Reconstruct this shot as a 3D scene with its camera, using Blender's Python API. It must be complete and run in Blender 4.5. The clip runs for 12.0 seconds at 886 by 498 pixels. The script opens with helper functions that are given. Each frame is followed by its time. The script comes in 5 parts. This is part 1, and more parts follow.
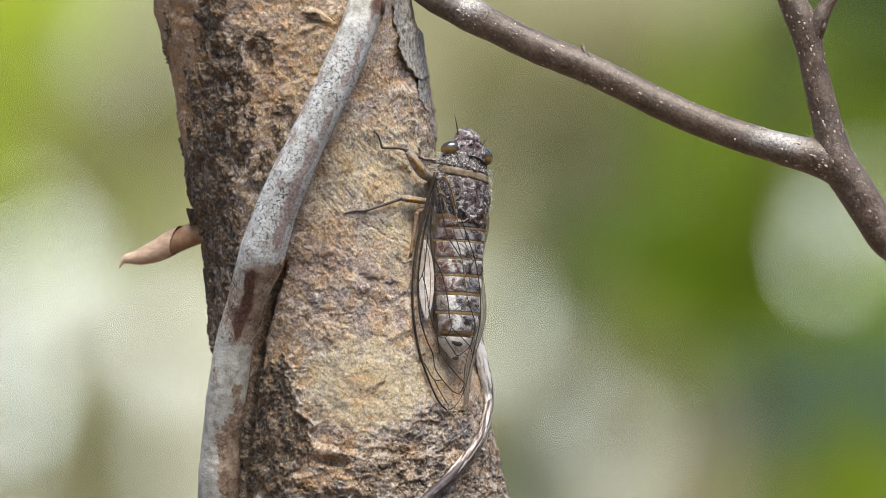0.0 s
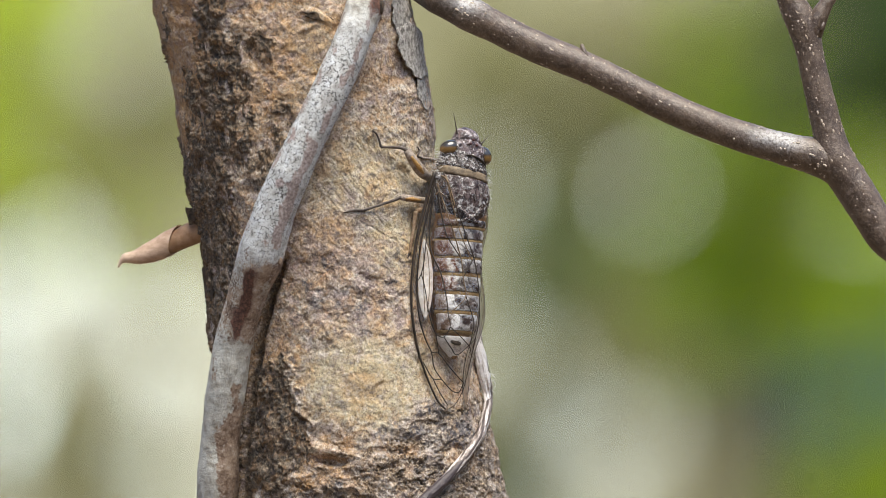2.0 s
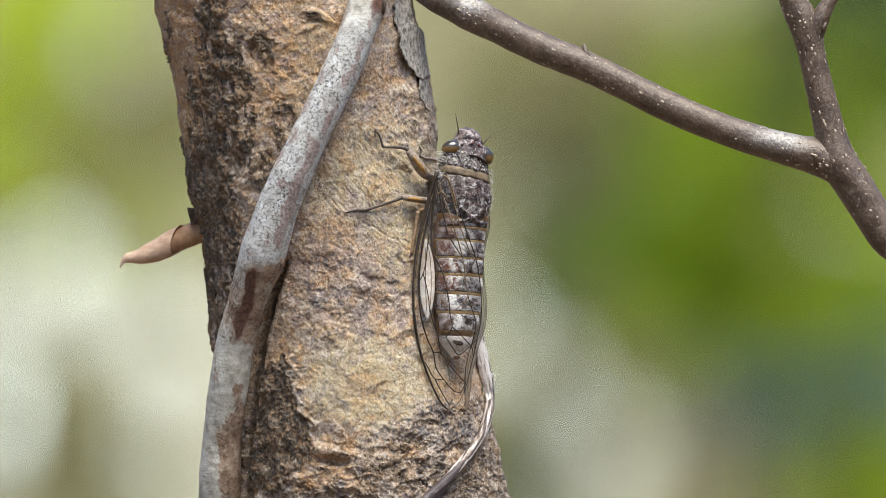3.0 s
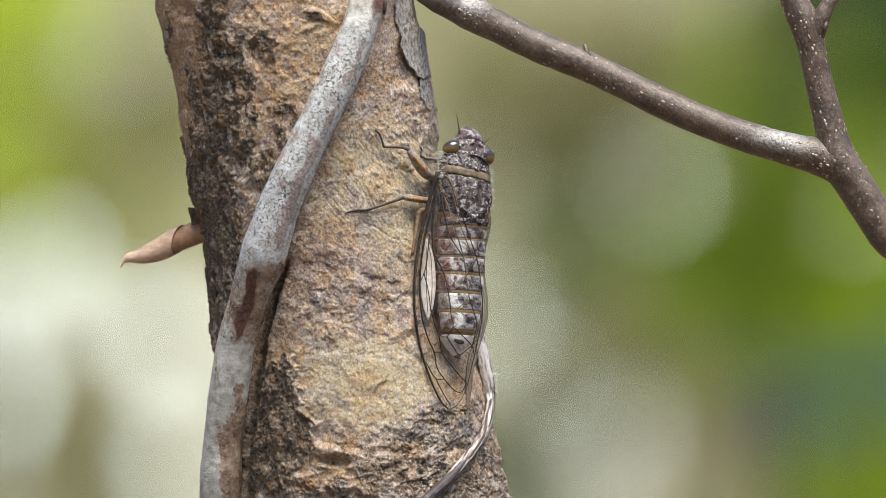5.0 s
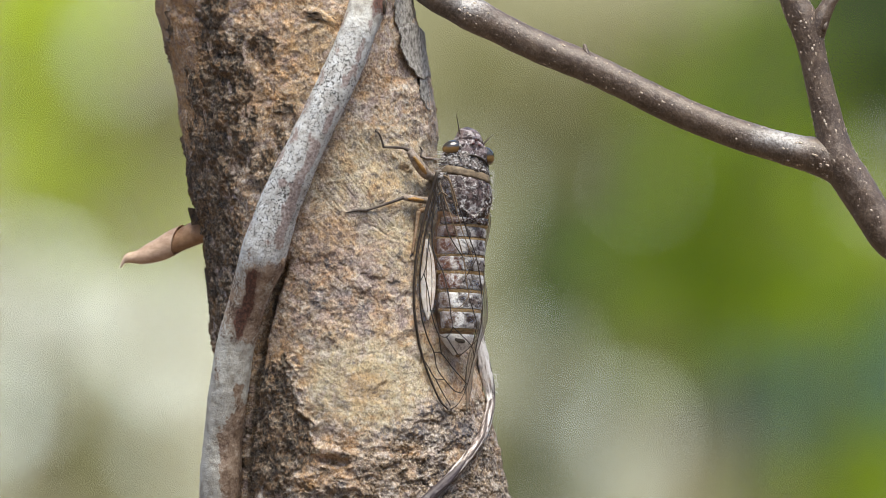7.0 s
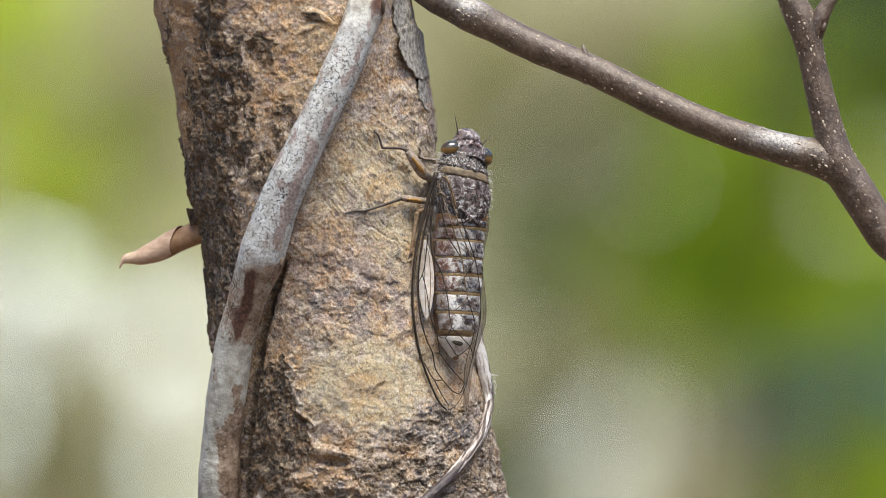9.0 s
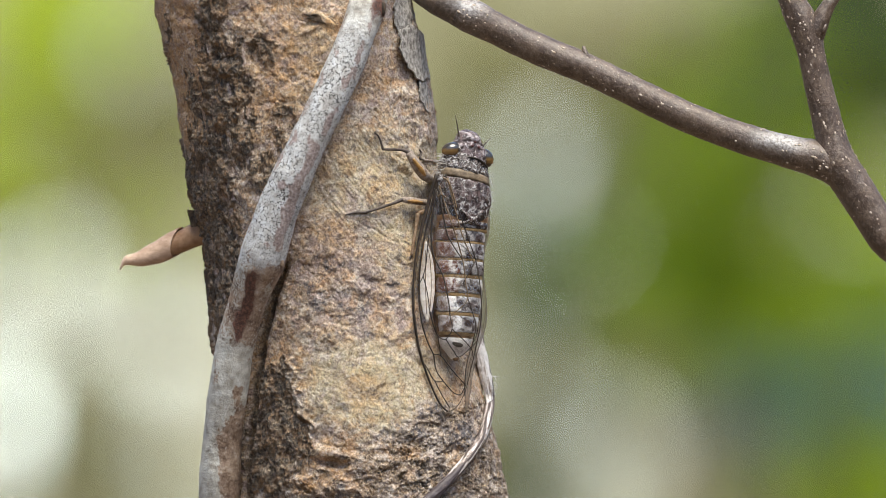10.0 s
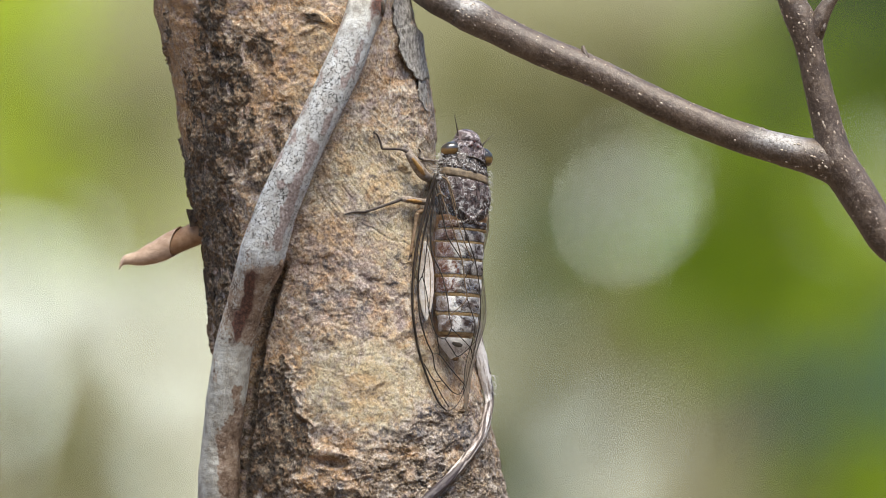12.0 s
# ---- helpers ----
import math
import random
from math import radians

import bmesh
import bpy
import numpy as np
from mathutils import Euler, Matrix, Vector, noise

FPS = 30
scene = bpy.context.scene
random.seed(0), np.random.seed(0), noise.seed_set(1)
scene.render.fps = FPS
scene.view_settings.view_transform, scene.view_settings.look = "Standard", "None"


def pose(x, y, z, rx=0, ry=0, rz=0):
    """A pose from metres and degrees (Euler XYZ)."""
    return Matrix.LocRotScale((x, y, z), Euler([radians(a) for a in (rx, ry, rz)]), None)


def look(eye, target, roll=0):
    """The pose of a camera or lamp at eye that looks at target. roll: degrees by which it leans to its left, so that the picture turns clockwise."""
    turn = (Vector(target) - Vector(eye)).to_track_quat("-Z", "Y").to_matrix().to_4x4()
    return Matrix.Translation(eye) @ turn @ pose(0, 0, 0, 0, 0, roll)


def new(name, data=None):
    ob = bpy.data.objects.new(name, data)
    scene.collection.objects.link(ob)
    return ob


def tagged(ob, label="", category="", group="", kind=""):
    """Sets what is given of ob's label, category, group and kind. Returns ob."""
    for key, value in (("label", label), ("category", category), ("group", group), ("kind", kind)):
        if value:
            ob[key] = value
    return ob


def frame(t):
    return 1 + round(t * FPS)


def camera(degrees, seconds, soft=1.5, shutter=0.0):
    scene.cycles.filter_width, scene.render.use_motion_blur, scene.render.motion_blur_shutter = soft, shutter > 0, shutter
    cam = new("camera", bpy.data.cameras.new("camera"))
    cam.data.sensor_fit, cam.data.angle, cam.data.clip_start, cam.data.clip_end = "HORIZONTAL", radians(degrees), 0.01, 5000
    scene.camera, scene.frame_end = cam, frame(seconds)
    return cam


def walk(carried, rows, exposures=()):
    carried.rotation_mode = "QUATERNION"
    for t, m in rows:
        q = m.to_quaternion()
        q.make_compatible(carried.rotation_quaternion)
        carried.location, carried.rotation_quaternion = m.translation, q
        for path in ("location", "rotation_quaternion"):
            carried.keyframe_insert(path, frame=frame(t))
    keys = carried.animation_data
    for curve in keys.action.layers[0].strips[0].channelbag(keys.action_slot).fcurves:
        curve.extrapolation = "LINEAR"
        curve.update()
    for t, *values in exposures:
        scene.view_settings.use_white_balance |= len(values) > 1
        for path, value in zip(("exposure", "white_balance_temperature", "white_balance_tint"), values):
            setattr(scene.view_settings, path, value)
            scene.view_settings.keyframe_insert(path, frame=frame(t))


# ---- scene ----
# Scale: 0.1 mm in the focus plane is one unit of the plan; the cicada is 40 mm long.
LENS = 3.6
S = 0.0784 / math.tan(radians(LENS / 2))
ZC = 1.30
U = 1e-4
EYE = (0.0, -S, ZC)
cam = camera(LENS, 12.0, soft=0.8)
cam.data.dof.use_dof = True
cam.data.dof.focus_distance = S - 0.001
cam.data.dof.aperture_fstop = 18 / math.tan(radians(LENS / 2)) / 31.0
cam.data.dof.aperture_blades = 0


def aim(dx, dy):
    """The camera's pose, turned so that the place shifts by dx to the right and dy down in the plan's units."""
    return look(EYE, (-dx * U, 0.0, ZC + dy * U))


walk(cam, [(t, aim(dx, dy)) for t, dx, dy in (
        (0, 0, 0), (0.5, -3.76, 0), (1, -1.98, 0), (1.5, 1.5, -0.41), (2, -1.85, -1.25), (2.5, -3.22, -1.12), (3, 1.5, -1.25), (5, 3.03, -1.54), (5.5, -0.29, -1.25), (6, -0.29, -1.25), (6.5, 3.16, -0.69), (7, 2.75, -1.12), (9, 0.14, 0.02), (9.5, 0, 0.71), (10, 1.5, 2.65), (10.5, 1.5, 1.68), (11, 1.36, 1.55), (11.5, -1.0, 1.26), (12, 0, 1.55)
)])

# ---- daylight: bright open shade, soft sun high over the camera's shoulder ----
SUN_FROM = Vector((0.14, -0.32, 1.0)).normalized()
world = bpy.data.worlds.new("sky")
scene.world = world
world.use_nodes = True
wt = world.node_tree
sky = wt.nodes.new("ShaderNodeTexSky")
sky.sky_type, sky.sun_disc = "NISHITA", False
sky.sun_elevation = math.asin(SUN_FROM.z)
sky.sun_rotation = math.atan2(SUN_FROM.x, SUN_FROM.y)
wt.links.new(sky.outputs[0], wt.nodes["Background"].inputs[0])
wt.nodes["Background"].inputs[1].default_value = 0.19
sun_data = bpy.data.lights.new("sun", "SUN")
sun_data.energy, sun_data.angle, sun_data.color = 5.5, radians(40), (1.0, 0.935, 0.80)
sun = new("sun", sun_data)
sun.matrix_basis = look(SUN_FROM * 20, (0, 0, 0))
scene.view_settings.exposure = 0.32


# ---- plan helpers ----
def P(px, py, y=0.0):
    """The place at depth y that lies at (px, py) of the plan, seen from the middle of the path."""
    k = (S + y) / S * U
    return Vector(((px - 784) * k, y, ZC - (py - 441) * k))


def PA(px, py, y):
    k = (S + y) / S * U
    return np.stack([(px - 784) * k, y + 0 * px, ZC - (py - 441) * k], -1)


def hash01(ix, iy, iz, seed):
    h = (ix.astype(np.int64) * 374761393 + iy.astype(np.int64) * 668265263 + iz.astype(np.int64) * 2147483647 + seed * 974711) & 0xFFFFFFFF
    h = ((h ^ (h >> 13)) * 1274126177) & 0xFFFFFFFF
    h = ((h ^ (h >> 15)) * 2246822519) & 0xFFFFFFFF
    return ((h ^ (h >> 16)) & 0xFFFFFF) / float(0xFFFFFF)


def vnoise(p, seed=0):
    """Smooth value noise, -1 to 1, at an array of points."""
    i = np.floor(p)
    f = p - i
    f = f * f * f * (f * (f * 6 - 15) + 10)
    out = 0
    for a in (0, 1):
        for b in (0, 1):
            for c in (0, 1):
                w = (f[..., 0] if a else 1 - f[..., 0]) * (f[..., 1] if b else 1 - f[..., 1]) * (f[..., 2] if c else 1 - f[..., 2])
                out = out + w * hash01(i[..., 0] + a, i[..., 1] + b, i[..., 2] + c, seed)
    return out * 2 - 1


def fbm(p, octaves=4, seed=0, gain=0.5):
    out, amp, tot = 0, 1.0, 0
    for o in range(octaves):
        out = out + amp * vnoise(p * 2.03 ** o + o * 17.3, seed + o)
        tot += amp
        amp *= gain
    return out / tot


def worley(p, seed=0):
    """Distances to the two nearest scattered points and a random value of the nearest cell."""
    i = np.floor(p)
    f1 = np.full(p.shape[:-1], 9.0)
    f2 = f1.copy()
    cid = f1.copy()
    for a in (-1, 0, 1):
        for b in (-1, 0, 1):
            for c in (-1, 0, 1):
                j = i + np.array((a, b, c))
                q = np.stack([j[..., k] + hash01(j[..., 0], j[..., 1], j[..., 2], seed + 31 * k) for k in range(3)], -1)
                d = np.sqrt(((q - p) ** 2).sum(-1))
                near = d < f1
                f2 = np.where(near, f1, np.minimum(f2, d))
                cid = np.where(near, hash01(j[..., 0], j[..., 1], j[..., 2], seed + 99), cid)
                f1 = np.where(near, d, f1)
    return f1, f2, cid


def sstep(a, b, x):
    t = np.clip((x - a) / (b - a), 0, 1)
    return t * t * (3 - 2 * t)


def blob(px, py, cx, cy, rx, ry, lean=0.0, soft=0.35):
    """A soft oval zone, 1 inside; lean in degrees."""
    c, s = math.cos(radians(lean)), math.sin(radians(lean))
    dx, dy = px - cx, py - cy
    r = np.sqrt(((dx * c + dy * s) / rx) ** 2 + ((dy * c - dx * s) / ry) ** 2)
    return 1 - sstep(1 - soft, 1 + soft, r)


def spline(points, n):
    """n points along a smooth curve through the given ones (any number of columns)."""
    p = np.array(points, float)
    p = np.vstack([2 * p[0] - p[1], p, 2 * p[-1] - p[-2]])
    out = []
    for t in np.linspace(0, len(p) - 3 - 1e-9, n):
        k = int(t)
        f = t - k
        a, b, c, d = p[k:k + 4]
        out.append(0.5 * (2 * b + (c - a) * f + (2 * a - 5 * b + 4 * c - d) * f * f + (3 * b - a - 3 * c + d) * f ** 3))
    return np.array(out)


# ---- meshes and objects ----
def grid_mesh(verts, wrap, caps=False, attrs=None):
    """A mesh from an array of rows x columns of points; wrap joins the last column to the first."""
    r, c = verts.shape[:2]
    idx = np.arange(r * c).reshape(r, c)
    nxt = np.roll(idx, -1, 1) if wrap else idx[:, 1:]
    cur = idx if wrap else idx[:, :-1]
    q = np.stack([cur[:-1], nxt[:-1], nxt[1:], cur[1:]], -1).reshape(-1, 4)
    loops, starts = q.ravel(), np.arange(len(q)) * 4
    if caps:
        loops = np.concatenate([loops, idx[0][::-1], idx[-1]])
        starts = np.concatenate([starts, [len(q) * 4, len(q) * 4 + c]])
    me = bpy.data.meshes.new("mesh")
    me.vertices.add(r * c)
    me.vertices.foreach_set("co", verts.reshape(-1, 3).astype(np.float32).ravel())
    me.loops.add(len(loops))
    me.loops.foreach_set("vertex_index", loops.astype(np.int32))
    me.polygons.add(len(starts))
    me.polygons.foreach_set("loop_start", starts.astype(np.int32))
    me.update(calc_edges=True)
    me.validate()
    me.shade_smooth()
    for name, values in (attrs or {}).items():
        at = me.attributes.new(name, "FLOAT", "POINT")
        at.data.foreach_set("value", values.ravel().astype(np.float32))
    return me


def join(meshes):
    """One mesh out of several."""
    bm = bmesh.new()
    for me in meshes:
        bm.from_mesh(me)
    out = bpy.data.meshes.new("mesh")
    bm.to_mesh(out)
    bm.free()
    return out


def space(ob):
    m = Matrix.Identity(4)
    while ob:
        m = ob.matrix_basis @ m
        ob = ob.parent
    return m


def thing(name, m, label, category, group="", kind=""):
    ob = new(name)
    ob.empty_display_size = 0.01
    ob.matrix_basis = m
    return tagged(ob, label, category, group, kind)


def part(name, mesh, material, parent, label="", at=None, kind=""):
    """One mesh, given in world places, as a part of a thing or of a part; at: its own origin in the world."""
    ob = new(name, mesh)
    ob.parent = parent
    m = space(parent)
    if at is not None:
        ob.matrix_basis = m.inverted() @ Matrix.LocRotScale(at, m.to_quaternion(), None)
    mesh.transform((m @ ob.matrix_basis).inverted())
    mesh.materials.clear()
    mesh.materials.append(material)
    return tagged(ob, label, kind=kind)


def tube(points, radii, seg=16, cap=True, rough=0.0, seed=0, squash=None, attrs=None, rscale=1.0):
    """A closed tube along an array of points with a radius at each; rough: uneven surface, as a share of the radius."""
    p = np.array(points, float)
    n = len(p)
    rad = np.broadcast_to(np.array(radii, float), (n,)) * rscale
    tan = np.gradient(p, axis=0)
    tan /= np.linalg.norm(tan, axis=1)[:, None] + 1e-12
    ref = np.array((0.0, -1.0, 0.0))
    side = np.cross(tan, ref)
    bad = np.linalg.norm(side, axis=1) < 0.2
    side[bad] = np.cross(tan[bad], (0.3, 0.0, 1.0))
    side /= np.linalg.norm(side, axis=1)[:, None]
    up = np.cross(side, tan)
    ang = np.linspace(0, 2 * math.pi, seg, endpoint=False)
    r = rad[:, None] * np.ones(seg)
    sq = 1.0 if squash is None else squash
    base = p[:, None] + r[..., None] * (np.cos(ang)[None, :, None] * side[:, None] + sq * np.sin(ang)[None, :, None] * up[:, None])
    if rough:
        d = fbm(base / (rad.mean() * 1.3), 3, seed) * rough
        base = p[:, None] + (base - p[:, None]) * (1 + d[..., None])
    if cap:
        base = np.concatenate([p[:1, None] + (base[:1] - p[:1, None]) * 0.3 - tan[0] * rad[0] * 0.25, base,
                               p[-1:, None] + (base[-1:] - p[-1:, None]) * 0.3 + tan[-1] * rad[-1] * 0.25])
    return grid_mesh(base, True, True, attrs)


def ball(center, axes, seg=20, rings=12, bumps=0.0, seed=0):
    """An ellipsoid with the given three half-axis vectors."""
    th = np.linspace(0.08, math.pi - 0.08, rings)
    ph = np.linspace(0, 2 * math.pi, seg, endpoint=False)
    a, b, c = (np.array(v, float) for v in axes)
    d = np.sin(th)[:, None, None] * (np.cos(ph)[None, :, None] * a + np.sin(ph)[None, :, None] * b) + np.cos(th)[:, None, None] * c
    if bumps:
        d = d * (1 + bumps * fbm(d / np.linalg.norm(a) * 2.2 + 5, 3, seed))[..., None]
    return grid_mesh((np.array(center, float) + d)[::-1], True, True)


def sheet(points, thick):
    """A thin closed sheet: rows x columns of points with a thickness, along its own normals."""
    p = np.array(points, float)
    du, dv = np.gradient(p, axis=1), np.gradient(p, axis=0)
    nrm = np.cross(du, dv)
    nrm /= np.linalg.norm(nrm, axis=-1)[..., None] + 1e-15
    t = np.broadcast_to(np.array(thick, float), p.shape[:2])[..., None]
    top, bot = p + nrm * t / 2, p - nrm * t / 2
    return grid_mesh(np.concatenate([top, bot[:, ::-1]], 1), True, True)


# ---- materials ----
class Nodes:
    def __init__(self, name):
        self.mat = bpy.data.materials.new(name)
        self.mat.use_nodes = True
        self.nt = self.mat.node_tree
        self.bsdf = self.nt.nodes["Principled BSDF"]
        self.out = self.nt.nodes["Material Output"]
        self.co = self.nt.nodes.new("ShaderNodeTexCoord").outputs["Object"]

    def put(self, socket, v):
        if isinstance(v, bpy.types.NodeSocket):
            self.nt.links.new(v, socket)
        elif isinstance(v, (tuple, list)) and len(v) == 3 and socket.type == "RGBA":
            socket.default_value = (*v, 1)
        else:
            socket.default_value = v

    def turned(self, degrees):
        m = self.nt.nodes.new("ShaderNodeMapping")
        self.put(m.inputs["Vector"], self.co)
        m.inputs["Rotation"].default_value = (0, radians(degrees), 0)
        return m.outputs[0]

    def noise(self, size, detail=4, rough=0.55, warp=0.0, stretch=(1, 1, 1), co=None):
        n = self.nt.nodes.new("ShaderNodeTexNoise")
        m = self.nt.nodes.new("ShaderNodeMapping")
        self.put(m.inputs["Vector"], co or self.co)
        m.inputs["Scale"].default_value = [1 / (size * s) for s in stretch]
        self.put(n.inputs["Vector"], m.outputs[0])
        n.inputs["Scale"].default_value, n.inputs["Detail"].default_value = 1.0, detail
        n.inputs["Roughness"].default_value, n.inputs["Distortion"].default_value = rough, warp
        return n.outputs["Fac"]

    def cells(self, size, feature="F1", out="Distance", stretch=(1, 1, 1), co=None):
        n = self.nt.nodes.new("ShaderNodeTexVoronoi")
        n.feature = feature
        m = self.nt.nodes.new("ShaderNodeMapping")
        self.put(m.inputs["Vector"], co or self.co)
        m.inputs["Scale"].default_value = [1 / (size * s) for s in stretch]
        self.put(n.inputs["Vector"], m.outputs[0])
        n.inputs["Scale"].default_value = 1.0
        return n.outputs[out]

    def warped(self, size, reach):
        """The object's coordinates, shaken by a noise."""
        w = self.nt.nodes.new("ShaderNodeTexNoise")
        self.put(w.inputs["Vector"], self.co)
        w.inputs["Scale"].default_value, w.inputs["Detail"].default_value = 1 / size, 3
        n = self.nt.nodes.new("ShaderNodeVectorMath")
        n.operation = "MULTIPLY_ADD"
        self.put(n.inputs[0], w.outputs["Color"])
        n.inputs[1].default_value = (reach, reach, reach)
        self.put(n.inputs[2], self.co)
        return n.outputs[0]

    def axis(self, k):
        n = self.nt.nodes.new("ShaderNodeSeparateXYZ")
        self.put(n.inputs[0], self.co)
        return n.outputs[k]

    def attr(self, name):
        n = self.nt.nodes.new("ShaderNodeAttribute")
        n.attribute_name = name
        return n.outputs["Fac"]

    def rand(self):
        return self.nt.nodes.new("ShaderNodeObjectInfo").outputs["Random"]

    def island(self):
        return self.nt.nodes.new("ShaderNodeNewGeometry").outputs["Random Per Island"]

    def math(self, op, a, b=0.0, clamp=False):
        n = self.nt.nodes.new("ShaderNodeMath")
        n.operation, n.use_clamp = op, clamp
        self.put(n.inputs[0], a)
        self.put(n.inputs[1], b)
        return n.outputs[0]

    def span(self, v, a, b, lo=0.0, hi=1.0):
        n = self.nt.nodes.new("ShaderNodeMapRange")
        n.interpolation_type = "SMOOTHSTEP"
        for k, x in zip(("Value", "From Min", "From Max", "To Min", "To Max"), (v, a, b, lo, hi)):
            self.put(n.inputs[k], x)
        return n.outputs[0]

    def mix(self, fac, a, b, blend="MIX"):
        n = self.nt.nodes.new("ShaderNodeMix")
        n.data_type, n.blend_type = "RGBA", blend
        self.put(n.inputs[0], fac)
        self.put(n.inputs[6], a)
        self.put(n.inputs[7], b)
        return n.outputs[2]

    def ramp(self, fac, *stops):
        n = self.nt.nodes.new("ShaderNodeValToRGB")
        self.put(n.inputs[0], fac)
        e = n.color_ramp.elements
        while len(e) < len(stops):
            e.new(0.5)
        for x, (pos, col) in zip(e, stops):
            x.position, x.color = pos, (*col, 1)
        return n.outputs[0]

    def bump(self, height, distance, strength=1.0, normal=None):
        n = self.nt.nodes.new("ShaderNodeBump")
        self.put(n.inputs["Height"], height)
        n.inputs["Distance"].default_value, n.inputs["Strength"].default_value = distance, strength
        if normal:
            self.put(n.inputs["Normal"], normal)
        return n.outputs[0]

    def done(self, color, rough=0.8, normal=None, spec=0.3, **more):
        self.put(self.bsdf.inputs["Base Color"], color)
        self.put(self.bsdf.inputs["Roughness"], rough)
        self.bsdf.inputs["Specular IOR Level"].default_value = spec
        if normal:
            self.put(self.bsdf.inputs["Normal"], normal)
        for k, v in more.items():
            self.put(self.bsdf.inputs[k.replace("_", " ")], v)
        return self.mat


def bark_material():
    n = Nodes("bark")
    crust_and_shade, algae, rust, scale, grey = (n.attr(k) for k in ("crust_and_shade", "algae", "rust", "scaly", "grey"))
    big, mid = n.noise(0.006, 5, 0.6), n.noise(0.0017, 6, 0.66, 0.5)
    fine, grain = n.noise(0.0006, 6, 0.8, 0.8), n.noise(0.00022, 4, 0.7, 0.4)
    patch = n.noise(0.0045, 6, 0.66, 0.8)
    strands = [n.noise(0.00028, 5, 0.7, 1.0, (1, 1, 6.0), n.turned(a)) for a in (38, -32)]
    fibre = n.math("ADD", strands[0], n.math("MULTIPLY", n.math("SUBTRACT", strands[1], strands[0]), n.span(patch, 0.50, 0.56)))
    # thin chips of bark with crisp edges, at two sizes
    chip = n.cells(0.0017, out="Color", stretch=(1, 1, 0.7), co=n.warped(0.0011, 0.0016))
    crumb = n.cells(0.00062, out="Color", stretch=(1, 1, 0.8), co=n.warped(0.0005, 0.0008))
    tone = n.math("ADD", n.math("ADD", n.math("MULTIPLY", mid, 0.22), n.math("MULTIPLY", fine, 0.26)), n.math("ADD", n.math("MULTIPLY", fibre, 0.34), n.math("MULTIPLY", patch, 0.18)))
    tone = n.math("ADD", n.math("MULTIPLY", n.math("SUBTRACT", tone, 0.5), n.math("SUBTRACT", 1.25, n.math("MULTIPLY", algae, 0.45))), n.math("ADD", 0.506, n.math("MULTIPLY", algae, 0.002)))
    tone = n.math("ADD", tone, n.math("ADD", n.math("MULTIPLY", n.math("SUBTRACT", chip, 0.5), 0.045), n.math("MULTIPLY", n.math("SUBTRACT", crumb, 0.5), 0.11)))
    base = n.ramp(tone, (0.395, (0.06, 0.038, 0.026)), (0.445, (0.24, 0.165, 0.11)), (0.485, (0.47, 0.365, 0.26)), (0.535, (0.64, 0.535, 0.41)), (0.60, (0.82, 0.76, 0.67)))
    hue = n.noise(0.0028, 6, 0.7, 0.9)
    base = n.mix(n.span(hue, 0.525, 0.575, 0.0, 0.85), base, n.mix(0.55, base, (0.56, 0.28, 0.10)))
    base = n.mix(n.span(hue, 0.475, 0.43, 0.0, 0.9), base, n.mix(0.55, base, (0.42, 0.32, 0.34)))
    broad = n.noise(0.0085, 5, 0.62, 1.0)
    base = n.mix(n.span(broad, 0.52, 0.60, 0.0, 0.6), base, n.mix(1.0, base, (1.08, 0.88, 0.66), "MULTIPLY"))
    base = n.mix(n.span(broad, 0.47, 0.40, 0.0, 0.8), base, n.mix(1.0, base, (0.84, 0.78, 0.84), "MULTIPLY"))
    base = n.mix(n.span(big, 0.48, 0.7, 0, 0.5), base, n.mix(0.5, base, (0.42, 0.32, 0.27)))
    base = n.mix(n.math("MULTIPLY", algae, n.span(mid, 0.35, 0.6, 0.35, 0.95)), base, n.mix(0.6, base, (0.58, 0.53, 0.31)))
    base = n.mix(n.math("MULTIPLY", rust, n.span(mid, 0.38, 0.58, 0.3, 1.0)), base, n.mix(0.75, base, (0.56, 0.30, 0.10)))
    base = n.mix(n.math("MULTIPLY", grey, n.span(mid, 0.4, 0.58, 0.9, 0.25)), base, n.mix(0.6, base, (0.30, 0.235, 0.225)))
    scal = n.ramp(tone, (0.41, (0.03, 0.024, 0.02)), (0.46, (0.115, 0.084, 0.062)), (0.495, (0.29, 0.205, 0.125)), (0.535, (0.40, 0.33, 0.27)), (0.59, (0.70, 0.63, 0.56)))
    scal = n.mix(n.math("MULTIPLY", rust, n.span(patch, 0.44, 0.52, 0.0, 0.8)), scal, (0.48, 0.25, 0.085))
    scal = n.mix(n.span(hue, 0.50, 0.44, 0.0, 0.6), scal, n.mix(0.6, scal, (0.22, 0.21, 0.22)))
    base = n.mix(scale, base, scal)
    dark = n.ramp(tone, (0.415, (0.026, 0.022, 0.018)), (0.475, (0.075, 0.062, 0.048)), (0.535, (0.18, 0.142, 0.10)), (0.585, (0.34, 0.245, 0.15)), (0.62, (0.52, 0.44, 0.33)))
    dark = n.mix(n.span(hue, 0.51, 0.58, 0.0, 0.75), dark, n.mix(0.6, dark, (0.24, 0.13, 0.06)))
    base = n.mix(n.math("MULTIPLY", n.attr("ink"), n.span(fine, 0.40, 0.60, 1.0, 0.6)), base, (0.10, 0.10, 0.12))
    # this mask holds real crust and the painted shade of the groove by the vine
    base = n.mix(crust_and_shade, base, dark)
    base = n.mix(n.math("MULTIPLY", crust_and_shade, n.span(n.noise(0.0013, 6, 0.72, 0.8, (1, 1, 2.2)), 0.54, 0.59, 0.0, 0.8)), base, (0.34, 0.21, 0.11))
